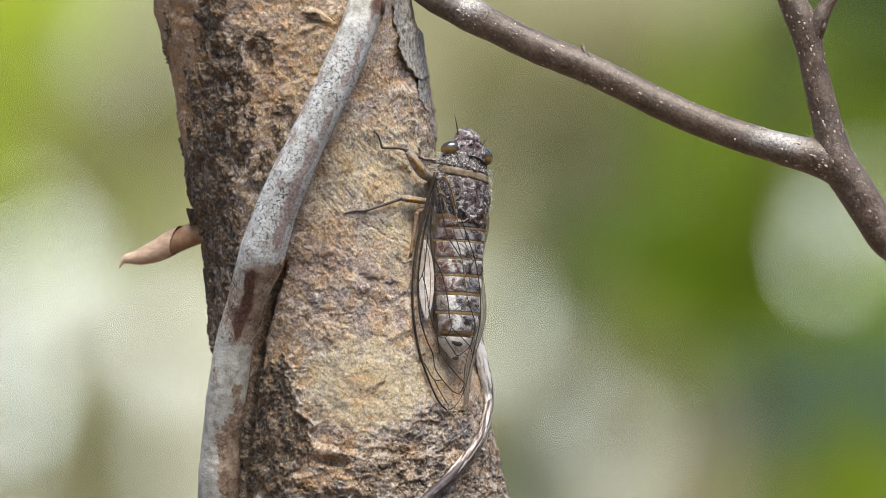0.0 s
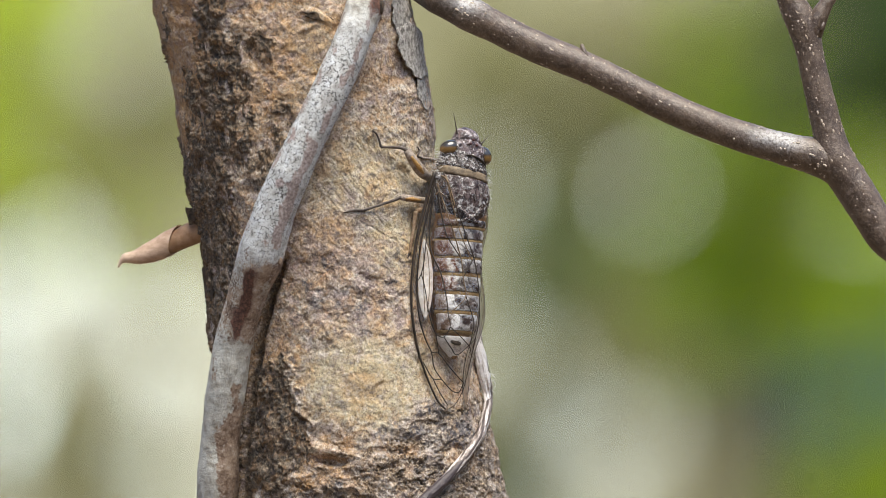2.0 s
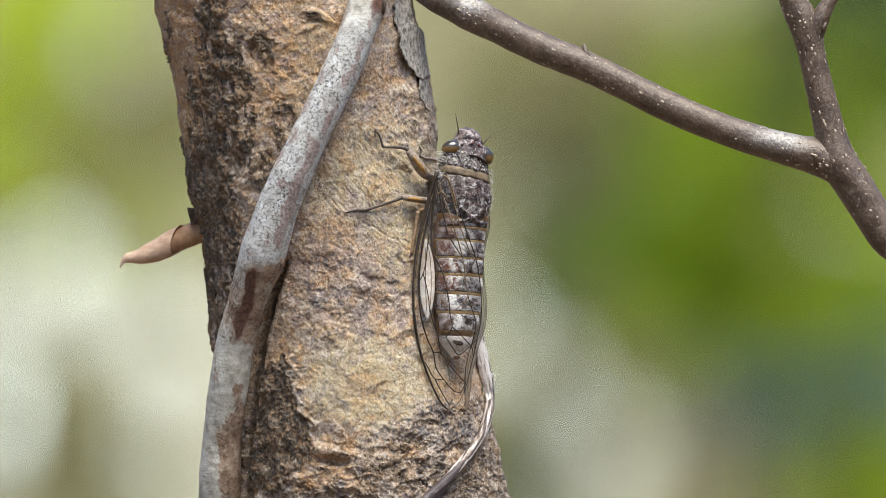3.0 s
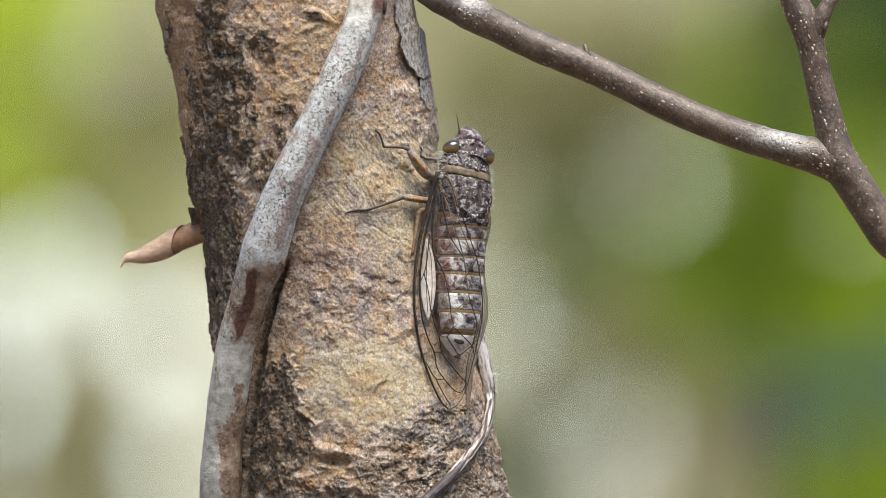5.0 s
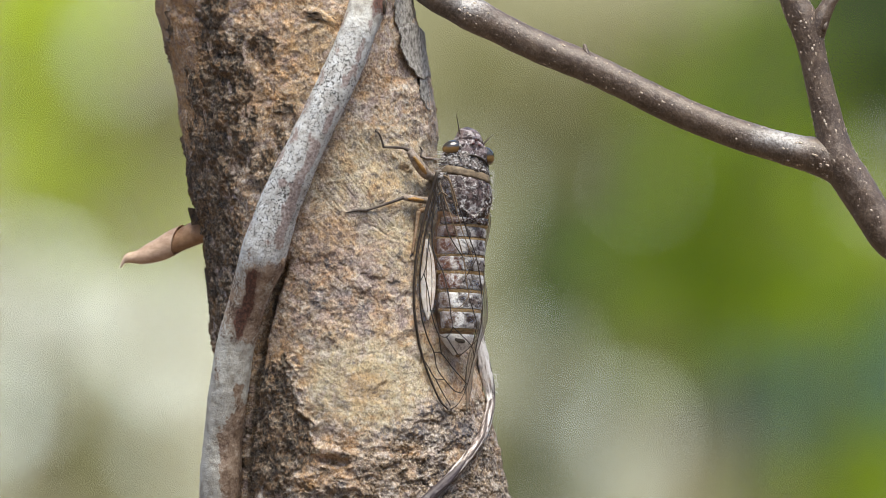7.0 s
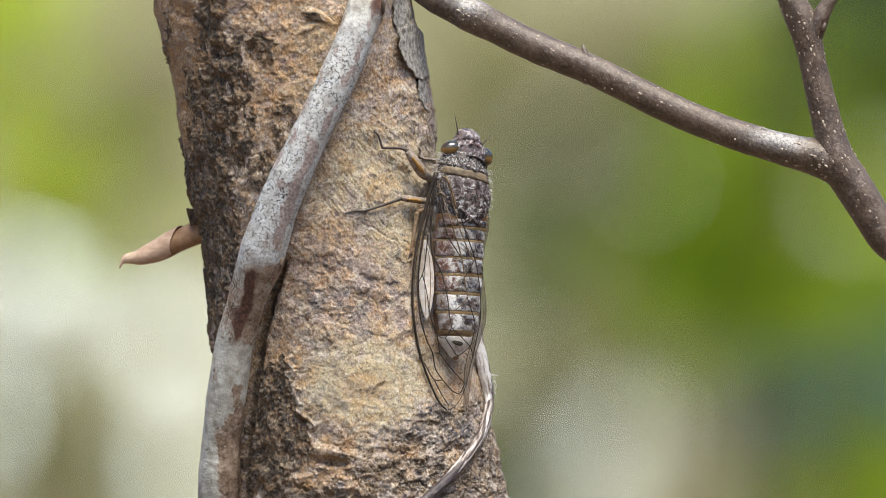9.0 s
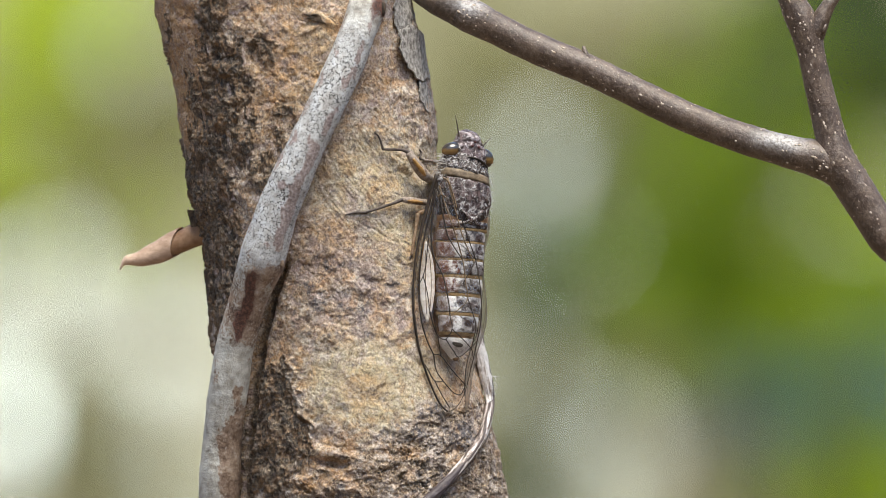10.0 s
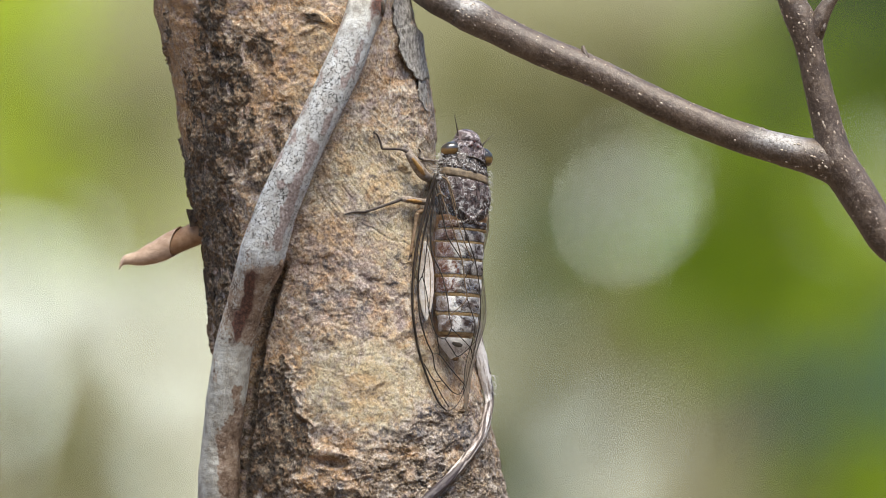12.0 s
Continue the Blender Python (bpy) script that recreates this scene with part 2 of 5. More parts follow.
    base = n.mix(n.math("MULTIPLY", n.attr("pale"), 0.6), base, (0.78, 0.70, 0.60))
    base = n.mix(n.span(grain, 0.38, 0.44, 0.85, 0.0), base, (0.065, 0.045, 0.033))
    base = n.mix(n.math("MULTIPLY", n.span(grain, 0.57, 0.66, 0.0, 0.65), n.math("SUBTRACT", 1.0, n.math("MULTIPLY", crust_and_shade, 0.6))), base, (0.74, 0.66, 0.54))
    speck = n.noise(0.00045, 5, 0.75, 1.2)
    base = n.mix(n.span(speck, 0.40, 0.44, 0.7, 0.0), base, (0.13, 0.092, 0.075))
    base = n.mix(n.math("MULTIPLY", n.span(speck, 0.56, 0.60, 0.0, 0.6), n.math("SUBTRACT", 1.0, n.math("MULTIPLY", crust_and_shade, 0.75))), base, n.mix(n.span(hue, 0.44, 0.54), (0.72, 0.66, 0.60), (0.76, 0.57, 0.33)))
    fleck = n.noise(0.0010, 6, 0.75, 1.4, (1, 1, 0.8))
    base = n.mix(n.math("MULTIPLY", n.span(fleck, 0.41, 0.435, 0.8, 0.0), n.math("SUBTRACT", 1.0, n.math("MULTIPLY", algae, 0.6))), base, (0.17, 0.12, 0.095))
    base = n.mix(n.math("MULTIPLY", n.span(fleck, 0.585, 0.61, 0.0, 0.5), n.math("SUBTRACT", 1.0, n.math("MULTIPLY", crust_and_shade, 0.8))), base, (0.76, 0.67, 0.54))
    h = n.math("ADD", n.math("ADD", n.math("MULTIPLY", mid, 0.5), n.math("MULTIPLY", fine, 0.6)), n.math("ADD", n.math("MULTIPLY", grain, 0.3), n.math("MULTIPLY", fibre, 0.7)))
    h = n.math("ADD", h, n.math("ADD", n.math("MULTIPLY", chip, 0.16), n.math("MULTIPLY", crumb, 0.26)))
    return n.done(base, n.span(mid, 0.3, 0.7, 0.62, 0.92), n.bump(h, 0.00032, 1.0), 0.3)


def vine_material():
    n = Nodes("vine_bark")
    lichen, wear, script = n.attr("lichen"), n.attr("wear"), n.attr("script")
    mid, fine, grain = n.noise(0.0022, 5, 0.6), n.noise(0.0005, 5, 0.65), n.noise(0.00018, 3, 0.6)
    skin = n.ramp(n.math("ADD", n.math("MULTIPLY", mid, 0.6), n.math("MULTIPLY", fine, 0.4)), (0.36, (0.10, 0.062, 0.042)), (0.46, (0.24, 0.165, 0.115)), (0.56, (0.38, 0.285, 0.21)), (0.66, (0.54, 0.45, 0.37)))
    skin = n.mix(n.attr("mauve"), skin, n.ramp(fine, (0.36, (0.19, 0.145, 0.13)), (0.5, (0.33, 0.265, 0.245)), (0.64, (0.45, 0.40, 0.38))))
    white = n.ramp(n.noise(0.0016, 5, 0.6), (0.36, (0.35, 0.335, 0.315)), (0.45, (0.46, 0.455, 0.435)), (0.55, (0.545, 0.55, 0.54)), (0.68, (0.63, 0.645, 0.65)))
    white = n.mix(n.span(script, 0.15, 0.5), n.mix(1.0, white, (1.03, 0.99, 0.89), "MULTIPLY"), white)
    white = n.mix(n.span(grain, 0.38, 0.46, 0.35, 0.0), white, (0.28, 0.26, 0.24))
    base = n.mix(n.span(n.math("ADD", lichen, n.math("MULTIPLY", n.math("SUBTRACT", fine, 0.5), 2.4)), 0.22, 0.74), skin, white)
    base = n.mix(n.span(n.math("ADD", wear, n.math("MULTIPLY", n.math("SUBTRACT", fine, 0.5), 2.2)), 0.25, 0.85), base, n.ramp(fine, (0.38, (0.045, 0.024, 0.02)), (0.62, (0.17, 0.085, 0.06))))
    # short dark squiggles of script lichen: a broken crackle
    crack = n.cells(0.00088, "DISTANCE_TO_EDGE", stretch=(1, 1, 0.85), co=n.warped(0.0009, 0.0011))
    line = n.span(crack, 0.04, 0.085, 1.0, 0.0)
    broken = n.span(n.noise(0.00055, 2, 0.5), 0.475, 0.50)
    mark = n.math("MULTIPLY", n.math("MULTIPLY", line, broken), n.math("MULTIPLY", script, n.span(lichen, 0.25, 0.6, 0.3, 0.95)))
    base = n.mix(mark, base, (0.055, 0.05, 0.047))
    h = n.math("SUBTRACT", n.math("ADD", fine, n.math("ADD", n.math("MULTIPLY", mid, 0.8), n.math("MULTIPLY", grain, 0.4))), n.math("MULTIPLY", mark, 0.5))
    return n.done(base, n.span(fine, 0.3, 0.7, 0.55, 0.8), n.bump(h, 0.0002, 0.8), 0.3)


def twig_material():
    n = Nodes("twig_bark")
    mid, fine, skin = n.noise(0.003, 5, 0.6), n.noise(0.0006, 5, 0.7), n.noise(0.00025, 4, 0.7, 0.5)
    base = n.ramp(mid, (0.36, (0.050, 0.030, 0.018)), (0.5, (0.082, 0.052, 0.033)), (0.62, (0.125, 0.086, 0.058)))
    base = n.mix(n.span(fine, 0.50, 0.64, 0, 0.55), base, (0.23, 0.175, 0.135))
    base = n.mix(n.span(fine, 0.46, 0.38, 0, 0.6), base, (0.045, 0.028, 0.018))
    base = n.mix(n.span(skin, 0.56, 0.64, 0, 0.5), base, (0.30, 0.24, 0.19))
    base = n.mix(n.math("MULTIPLY", n.attr("bloom"), n.span(fine, 0.3, 0.6)), base, (0.42, 0.41, 0.40))
    h = n.math("ADD", n.math("ADD", fine, mid), n.math("MULTIPLY", skin, 0.5))
    return n.done(base, n.span(fine, 0.35, 0.65, 0.30, 0.46), n.bump(h, 0.00014, 1.0), 0.7)


def tendril_material(name="tendril_skin", pale=0.0):
    """Pale fibrous skin in long strands over dark bare wood."""
    n = Nodes(name)
    fine = n.noise(0.0004, 4, 0.7)
    lot = n.math("ADD", n.attr("strand"), n.math("MULTIPLY", n.math("SUBTRACT", fine, 0.5), 0.7))
    base = n.ramp(n.math("ADD", lot, 0.5 + pale), (0.30, (0.075, 0.055, 0.048)), (0.42, (0.25, 0.20, 0.17)), (0.55, (0.48, 0.43, 0.40)), (0.72, (0.74, 0.71, 0.70)))
    base = n.mix(n.attr("bare"), base, n.mix(n.span(lot, 0.05, 0.35), (0.055, 0.042, 0.045), (0.20, 0.165, 0.17)))
    return n.done(base, n.span(fine, 0.3, 0.7, 0.38, 0.6), n.bump(lot, 0.0002, 0.8), 0.45)


def plain(name, lo, hi, size, rough=0.7, relief=0.0001, spec=0.3, stretch=(1, 1, 1), **more):
    """A material that wavers between two colours at one size and a quarter of it."""
    n = Nodes(name)
    a, b = n.noise(size, 4, 0.6, 0.3, stretch), n.noise(size / 4, 4, 0.65, 0.0, stretch)
    base = n.mix(n.span(n.math("ADD", n.math("MULTIPLY", a, 0.65), n.math("MULTIPLY", b, 0.35)), 0.34, 0.66), lo, hi)
    return n.done(base, n.span(b, 0.3, 0.7, max(rough - 0.12, 0.05), rough + 0.1), n.bump(b, relief, 0.7), spec, **more)


def chitin_material(name, dark, mid_col, silver, cover, size=0.0011, rust=None, warp=1.0, edge=0.10):
    """Insect armour with patches and a waxy silver bloom; cover: how far the bloom spreads. rust: colour of the flanks of ringed plates."""
    n = Nodes(name)
    a, b, f = n.noise(size, 5, 0.58, 0.8), n.noise(size * 0.9, 5, 0.62, warp), n.noise(size * 0.2, 4, 0.65, 0.5)
    base = n.mix(n.span(a, 0.43, 0.57), dark, mid_col)
    reach = 0.60 - cover * 0.3
    bloom = n.span(b, reach, reach + edge)
    base = n.mix(n.math("MULTIPLY", n.attr("mark"), 0.9), base, (0.03, 0.014, 0.012))
    bloom = n.math("MULTIPLY", bloom, n.math("SUBTRACT", 1.0, n.math("MULTIPLY", n.attr("mark"), 0.85)))
    if rust:
        lat = n.math("MAXIMUM", n.math("MULTIPLY", n.attr("lat"), -1.0), n.math("SUBTRACT", n.attr("lat"), 0.3))
        lat = n.math("ADD", lat, n.math("MULTIPLY", n.math("SUBTRACT", n.noise(0.0022, 3, 0.6), 0.5), 1.2))
        base = n.mix(n.span(lat, 0.32, 0.55), base, rust)
        bloom = n.math("MULTIPLY", bloom, n.span(lat, 0.02, 0.22, 0.35, 1.0))
        bloom = n.math("MULTIPLY", bloom, n.span(lat, 0.62, 0.85, 1.0, 0.25))
    bloom = n.math("MULTIPLY", bloom, n.span(f, 0.3, 0.52, 0.35, 1.0))
    base = n.mix(bloom, base, silver)
    base = n.mix(n.span(f, 0.32, 0.42, 0.6, 0.0), base, dark)
    hairs = n.noise(size * 0.12, 3, 0.6, 0.6, (1, 2.6, 1))
    base = n.mix(n.math("MULTIPLY", n.span(hairs, 0.55, 0.64, 0.0, 0.6), n.span(b, 0.44, 0.54)), base, silver)
    h = n.math("ADD", n.math("ADD", a, b), n.math("MULTIPLY", f, 0.5))
    return n.done(base, n.math("ADD", 0.26, n.math("MULTIPLY", bloom, 0.35)), n.bump(h, 0.00022, 1.0), 0.6)


def eye_material(name, mid):
    """A glossy compound eye: dark grey above, amber below; mid: height of the change along the body."""
    n = Nodes(name)
    f = n.noise(0.0008, 3, 0.6)
    lot = n.math("ADD", n.axis(1), n.math("MULTIPLY", n.math("SUBTRACT", f, 0.5), 0.0004))
    base = n.mix(n.span(lot, (mid - 5) * U, (mid + 3) * U), n.mix(f, (0.30, 0.17, 0.045), (0.16, 0.09, 0.03)), (0.035, 0.034, 0.034))
    base = n.mix(n.span(lot, (mid - 8) * U, (mid - 12) * U), base, (0.07, 0.05, 0.03))
    return n.done(base, 0.22, n.bump(n.cells(0.00012), 0.00002, 0.3), 0.6, Coat_Weight=0.6, Coat_Roughness=0.16)


def membrane_material():
    n = Nodes("wing_membrane")
    t, g, m, f = (n.nt.nodes.new(k) for k in ("ShaderNodeBsdfTransparent", "ShaderNodeBsdfGlossy", "ShaderNodeMixShader", "ShaderNodeFresnel"))
    n.put(t.inputs[0], n.mix(n.noise(0.003, 3), (0.985, 0.975, 0.955), (0.998, 0.995, 0.99)))
    g.inputs["Roughness"].default_value = 0.28
    n.put(g.inputs["Normal"], n.bump(n.noise(0.0018, 3, 0.5), 0.0003, 0.6))
    f.inputs[0].default_value = 1.4
    n.put(m.inputs[0], n.math("ADD", 0.015, n.math("MULTIPLY", f.outputs[0], 0.45)))
    n.nt.links.new(t.outputs[0], m.inputs[1])
    n.nt.links.new(g.outputs[0], m.inputs[2])
    n.nt.links.new(m.outputs[0], n.out.inputs[0])
    return n.mat


def leaf_material(name, a, b, glow=0.45):
    n = Nodes(name)
    base = n.mix(n.island(), a, b)
    base = n.mix(n.span(n.noise(0.03, 3), 0.4, 0.7, 0, 0.3), base, (b[0] * 1.2, b[1] * 1.1, b[2]))
    n.done(base, 0.55, n.bump(n.noise(0.01, 3), 0.002, 0.4), 0.15)
    tr, mx = n.nt.nodes.new("ShaderNodeBsdfTranslucent"), n.nt.nodes.new("ShaderNodeMixShader")
    n.put(tr.inputs[0], base)
    mx.inputs[0].default_value = glow
    n.nt.links.new(n.bsdf.outputs[0], mx.inputs[1])
    n.nt.links.new(tr.outputs[0], mx.inputs[2])
    n.nt.links.new(mx.outputs[0], n.out.inputs[0])
    return n.mat


BARK, VINE, TWIG = bark_material(), vine_material(), twig_material()
FLAKE = plain("grey_bark_flake", (0.10, 0.088, 0.078), (0.56, 0.53, 0.49), 0.0008, 0.85, 0.0006)
CRUMB = plain("dark_bark_crumb", (0.035, 0.028, 0.022), (0.16, 0.11, 0.07), 0.0012, 0.9, 0.0003)
LENTICEL = plain("lenticel_cork", (0.34, 0.26, 0.19), (0.60, 0.52, 0.43), 0.0008, 0.8)
DRYLEAF = plain("dry_leaf", (0.50, 0.31, 0.20), (0.80, 0.59, 0.42), 0.004, 0.6, 0.0002, 0.35, (1.6, 1, 0.8))
HUSK = plain("white_husk", (0.36, 0.33, 0.32), (0.82, 0.80, 0.79), 0.0015, 0.5, 0.0003, 0.4, (0.5, 1, 5))


# ---- trunk: axis and radius along the height (plan units, down the picture) ----
AXIS_Y = 0.014


def trunk_cx(py):
    q = np.clip(py, -400, 1300)
    return 498 + 0.205 * q - 4.5e-5 * q * q + 0.12 * (py - q) * np.where(py > q, 0.5, 1.0)


def trunk_hw(py):
    q = np.clip(py, -2000, 13500)
    return 221 + 7 * (1 - sstep(20, 150, q)) + 32 * sstep(420, 1000, q) + 0.012 * np.maximum(q - 1500, 0)


def on_trunk(px, py, lift=0.0):
    """The place on the trunk's near face at (px, py), lifted by so many plan units."""
    r = trunk_hw(py) + lift
    s = np.clip((px - trunk_cx(py)) / r, -0.995, 0.995)
    return AXIS_Y - r * np.sqrt(1 - s * s) * U


def build_tree():
    tree = thing("tree", Matrix.Translation(P(trunk_cx(13300.0), 13441, AXIS_Y)), "slender tree trunk with flaking tan and dark crusted bark", "tree")
    py = np.concatenate([np.linspace(-9000, -300, 60), np.linspace(-280, -62, 40), np.arange(-60, 942, 1.55), np.linspace(944, 1300, 60), np.linspace(1320, 13441, 70)])
    th = np.concatenate([np.arange(-1.72, 1.72, 0.0066), np.linspace(1.74, 2 * math.pi - 1.74, 70)])
    PYg, TH = np.meshgrid(py, th, indexing="ij")
    R, C = trunk_hw(PYg), trunk_cx(PYg)
    px = C + R * np.sin(TH)
    q = np.stack([px, PYg, -R * np.cos(TH)], -1)
    wx = fbm(q / 38, 4, 3) * 26 + fbm(q / 9, 3, 4) * 7
    wy = fbm(q / 38 + 50, 4, 5) * 26 + fbm(q / 9 + 50, 3, 6) * 7
    x, y = px + wx, PYg + wy
    back = np.abs(TH - math.pi) < 1.5
    # dark crust: a broad band down one side, a tongue lower down, scattered islands
    crust_and_shade = np.zeros_like(px)
    for b in ((378, 30, 30, 95, 4), (392, 150, 56, 80, 8), (438, 92, 24, 28, -20), (374, 290, 44, 115, 4), (382, 420, 46, 110, -10), (385, 540, 28, 90, -12),
              (468, 95, 26, 16, 10), (508, 190, 20, 15, 0), (470, 300, 26, 30, 20), (505, 245, 10, 26, 0), (300, 50, 5, 50, -10), (500, 705, 46, 78, -14), (470, 800, 50, 90, 6), (530, 770, 30, 55, 0),
              (440, 250, 16, 50, 10)):
        crust_and_shade = np.maximum(crust_and_shade, blob(x, y, *b[:4], b[4], 0.75))
    crust_and_shade = np.maximum(crust_and_shade, sstep(0.45, 0.6, fbm(q / 70, 4, 11)) * back)
    holes = (1 - 0.75 * sstep(600, 660, PYg)) * sstep(0.08, 0.22, fbm(q / np.array((9, 38, 9)) + 0.3 * fbm(q / 20, 3, 23)[..., None], 4, 21))
    streak = sstep(0.0, 0.30, fbm(q / np.array((5.5, 13, 5.5)), 4, 22))
    frayed = fbm(q / np.array((20, 52, 20)), 6, 26, 0.68)
    crust_and_shade = sstep(0.44, 0.56, crust_and_shade + (0.95 - 0.6 * sstep(600, 650, PYg)) * frayed * sstep(0.02, 0.4, crust_and_shade) - 0.30 * holes - 0.12 * streak)
    # below the node the crust ends at a raised lip
    brink = 507 + (PYg - 630) * 0.33 + wx * 0.7 + fbm(q / 13, 4, 25) * 16
    below = sstep(600, 640, PYg) * (1 - sstep(785, 830, PYg))
    crust_and_shade = crust_and_shade * (1 - below * sstep(-3, 8, px - brink))
    # a groove along the vine's side, its contact shade painted in with the dark crust colour
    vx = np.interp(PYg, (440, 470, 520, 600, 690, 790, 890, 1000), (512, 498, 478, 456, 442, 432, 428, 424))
    shaded_groove = np.exp(-((px - vx - 3) / 8.0) ** 2) * sstep(445, 480, PYg) * (1 - sstep(950, 1000, PYg))
    crust_and_shade = np.maximum(crust_and_shade, sstep(0.3, 0.8, shaded_groove * (1.1 + 0.5 * fbm(q / 16, 3, 24))))
    spots = sstep(0.2, 0.34, fbm(q / 20, 4, 31)) * (blob(px, PYg, 600, 540, 130, 90) + blob(px, PYg, 470, 130, 110, 140) * 0.9 + blob(px, PYg, 690, 330, 100, 60) * 0.4)
    # blue-grey inky spots
    ink = np.zeros_like(px)
    for b in ((562, 535, 13, 14, 20), (545, 507, 13, 10, 40), (583, 475, 8, 8, 0), (600, 547, 6, 5, 0), (600, 590, 8, 5, 0), (575, 592, 7, 4, 20), (640, 545, 7, 6, 0), (690, 500, 9, 6, 0), (520, 640, 12, 8, 0), (620, 640, 6, 5, 0), (764, 728, 36, 12, -22), (690, 760, 26, 12, -20), (815, 770, 22, 22, 30), (740, 768, 16, 9, -10), (600, 862, 14, 8, 0), (640, 790, 12, 8, 0)):
        ink = np.maximum(ink, blob(px + wx * 0.5, PYg + wy * 0.5, *b, 0.6))
    ink = ink * sstep(-0.25, 0.05, fbm(q / 6, 3, 32)) * 1.3 + 0.7 * sstep(0.36, 0.46, fbm(q / 13, 3, 33)) * blob(px, PYg, 600, 450, 240, 330, 0, 0.5)
    scaly = np.zeros_like(px)
    for b in ((790, 790, 110, 72, -14), (700, 850, 190, 62, -8), (850, 850, 60, 110, 0), (560, 870, 80, 40, 0)):
        scaly = np.maximum(scaly, blob(x, y, *b[:4], b[4], 0.3))
    scaly = np.maximum(scaly, sstep(930, 1100, PYg) * 0.8) * (1 - 0.6 * sstep(0.1, 0.4, fbm(q / 26, 4, 43)))
    algae = np.clip(blob(x, y, 650, 675, 120, 85, 0, 0.6) + 0.8 * blob(x, y, 660, 320, 120, 90, 0, 0.7) + 0.8 * blob(x, y, 715, 450, 50, 60, 0, 0.7)
                    + 0.7 * blob(x, y, 560, 110, 40, 80, 0, 0.8), 0, 1)
    rust = np.clip(blob(x, y, 500, 120, 60, 110, 10, 0.8) + 0.8 * blob(x, y, 470, 660, 40, 60, 0, 0.7) + 0.7 * blob(x, y, 650, 685, 46, 22, 0, 0.6) + 0.9 * blob(x, y, 590, 840, 60, 40, 0, 0.8) + 0.8 * blob(x, y, 705, 800, 30, 14, -15, 0.7)
                   + 1.4 * blob(x, y, 308, 100, 40, 190, -8, 0.6) + 0.5 * blob(x, y, 555, 440, 60, 60, 0, 0.9) + 0.5 * sstep(0.25, 0.5, fbm(q / 45, 3, 41)), 0, 1)
    grey = np.clip(blob(x, y, 640, 500, 120, 100, 0, 0.7) * 0.8 + blob(x, y, 600, 400, 60, 60, 0, 0.8) * 0.6 + spots + blob(x, y, 745, 110, 30, 110, -10, 0.4) * 0.7
                   + 0.15 * blob(x, y, 700, 120, 60, 110, 0, 0.7), 0, 1)
    # relief
    bend = np.stack([fbm(q / 14 + k * 9, 4, 51 + k) for k in range(3)], -1)
    f1, f2, cid = worley(q / np.array((30, 17, 30)) + 0.95 * bend, 52)
    crag = 1 - np.abs(fbm(q / np.array((16, 9, 16)) + bend * 0.5, 4, 57)) * 2.4
    crack = 1 - sstep(0.012, 0.075, f2 - f1)
    plates = cid * 5.0 - 8.0 * crack * sstep(-0.1, 0.2, fbm(q / 40, 3, 59)) + crag * 2.2 + fbm(q / 4, 3, 58) * 1.2

    def ledges(value, levels):
        """Steps with crisp brinks, as thin bark flakes off in layers."""
        k = value * levels
        return (np.floor(k) + sstep(0.36, 0.64, k - np.floor(k))) / levels

    fine = fbm(q / 5.0, 3, 71)
    layer = ledges(fbm(q / np.array((30, 24, 30)) + bend * 0.25, 5, 72, 0.56), 8)
    slabs = ledges(fbm(q / np.array((15, 30, 15)) + bend * 0.3, 4, 73, 0.55), 5)
    slant = px * 0.79 - PYg * 0.61
    thread = fbm(np.stack([slant / 3.0, (px * 0.61 + PYg * 0.79) / 20, q[..., 2] / 20], -1), 3, 74)
    combed = 0.4 + 1.5 * sstep(-0.05, 0.2, fbm(q / 45, 3, 75)) * blob(px, PYg, 690, 250, 130, 230, 0, 0.5)
    d = fbm(q / 150, 3, 81) * 8 + fbm(q / 34, 4, 82) * 1.8 + layer * 5.5 * (1 - 0.65 * algae) + thread * combed * (1 - crust_and_shade) * (1 - scaly) + fine * 0.8
    d = d + crust_and_shade * (3.0 + slabs * 11 + fine * 1.8 + fbm(q / np.array((6, 16, 6)), 3, 83) * 2.6) + scaly * (plates * 0.9 + fine * 1.2)
    d = d + 2.2 * sstep(0.1, 0.3, fbm(q / 55, 3, 85)) * (1 - crust_and_shade)
    d = d - 4.0 * spots * 0.5 + 13 * blob(px, PYg, 765, 140, 55, 105, -6, 0.6)
    # a hollow scar, two raised welts and a crack across the pale bark
    scar = blob(px, PYg, 588, 818, 24, 9, 6, 0.5)
    d = d - 11 * scar + 7 * blob(px, PYg, 575, 800, 40, 10, 8, 0.6) + 6 * blob(px + 6 * np.sin(PYg / 9), PYg, 466, 765, 9, 32, 20, 0.5)
    d = d + 5 * blob(px, PYg + 5 * np.sin(px / 14), 565, 30, 26, 7, 14, 0.5) + 4 * blob(px, PYg, 545, 50, 16, 5, -25, 0.5)
    wide = 5 + 5 * fbm(q / 22, 3, 87)
    lip = (1 - sstep(1, 3.5 + np.maximum(wide, 0.5), np.abs(px - brink - 2))) * sstep(615, 640, PYg) * (1 - sstep(775, 800, PYg))
    d = d + lip * (4 + 5 * fbm(q / 9, 3, 89)) - 21 * shaded_groove
    seam = (1 - sstep(1.0, 4.0, np.abs(PYg - (395 + (px - 640) * 0.45 + wy * 0.35)))) * blob(px, PYg, 690, 425, 60, 50, 30, 0.4)
    d = d - 1.3 * seam
    rr = R + d * np.where(np.abs(PYg - 441) < 900, 1.0, 1.6)
    v = PA(C + rr * np.sin(TH), PYg, AXIS_Y - rr * np.cos(TH) * U)
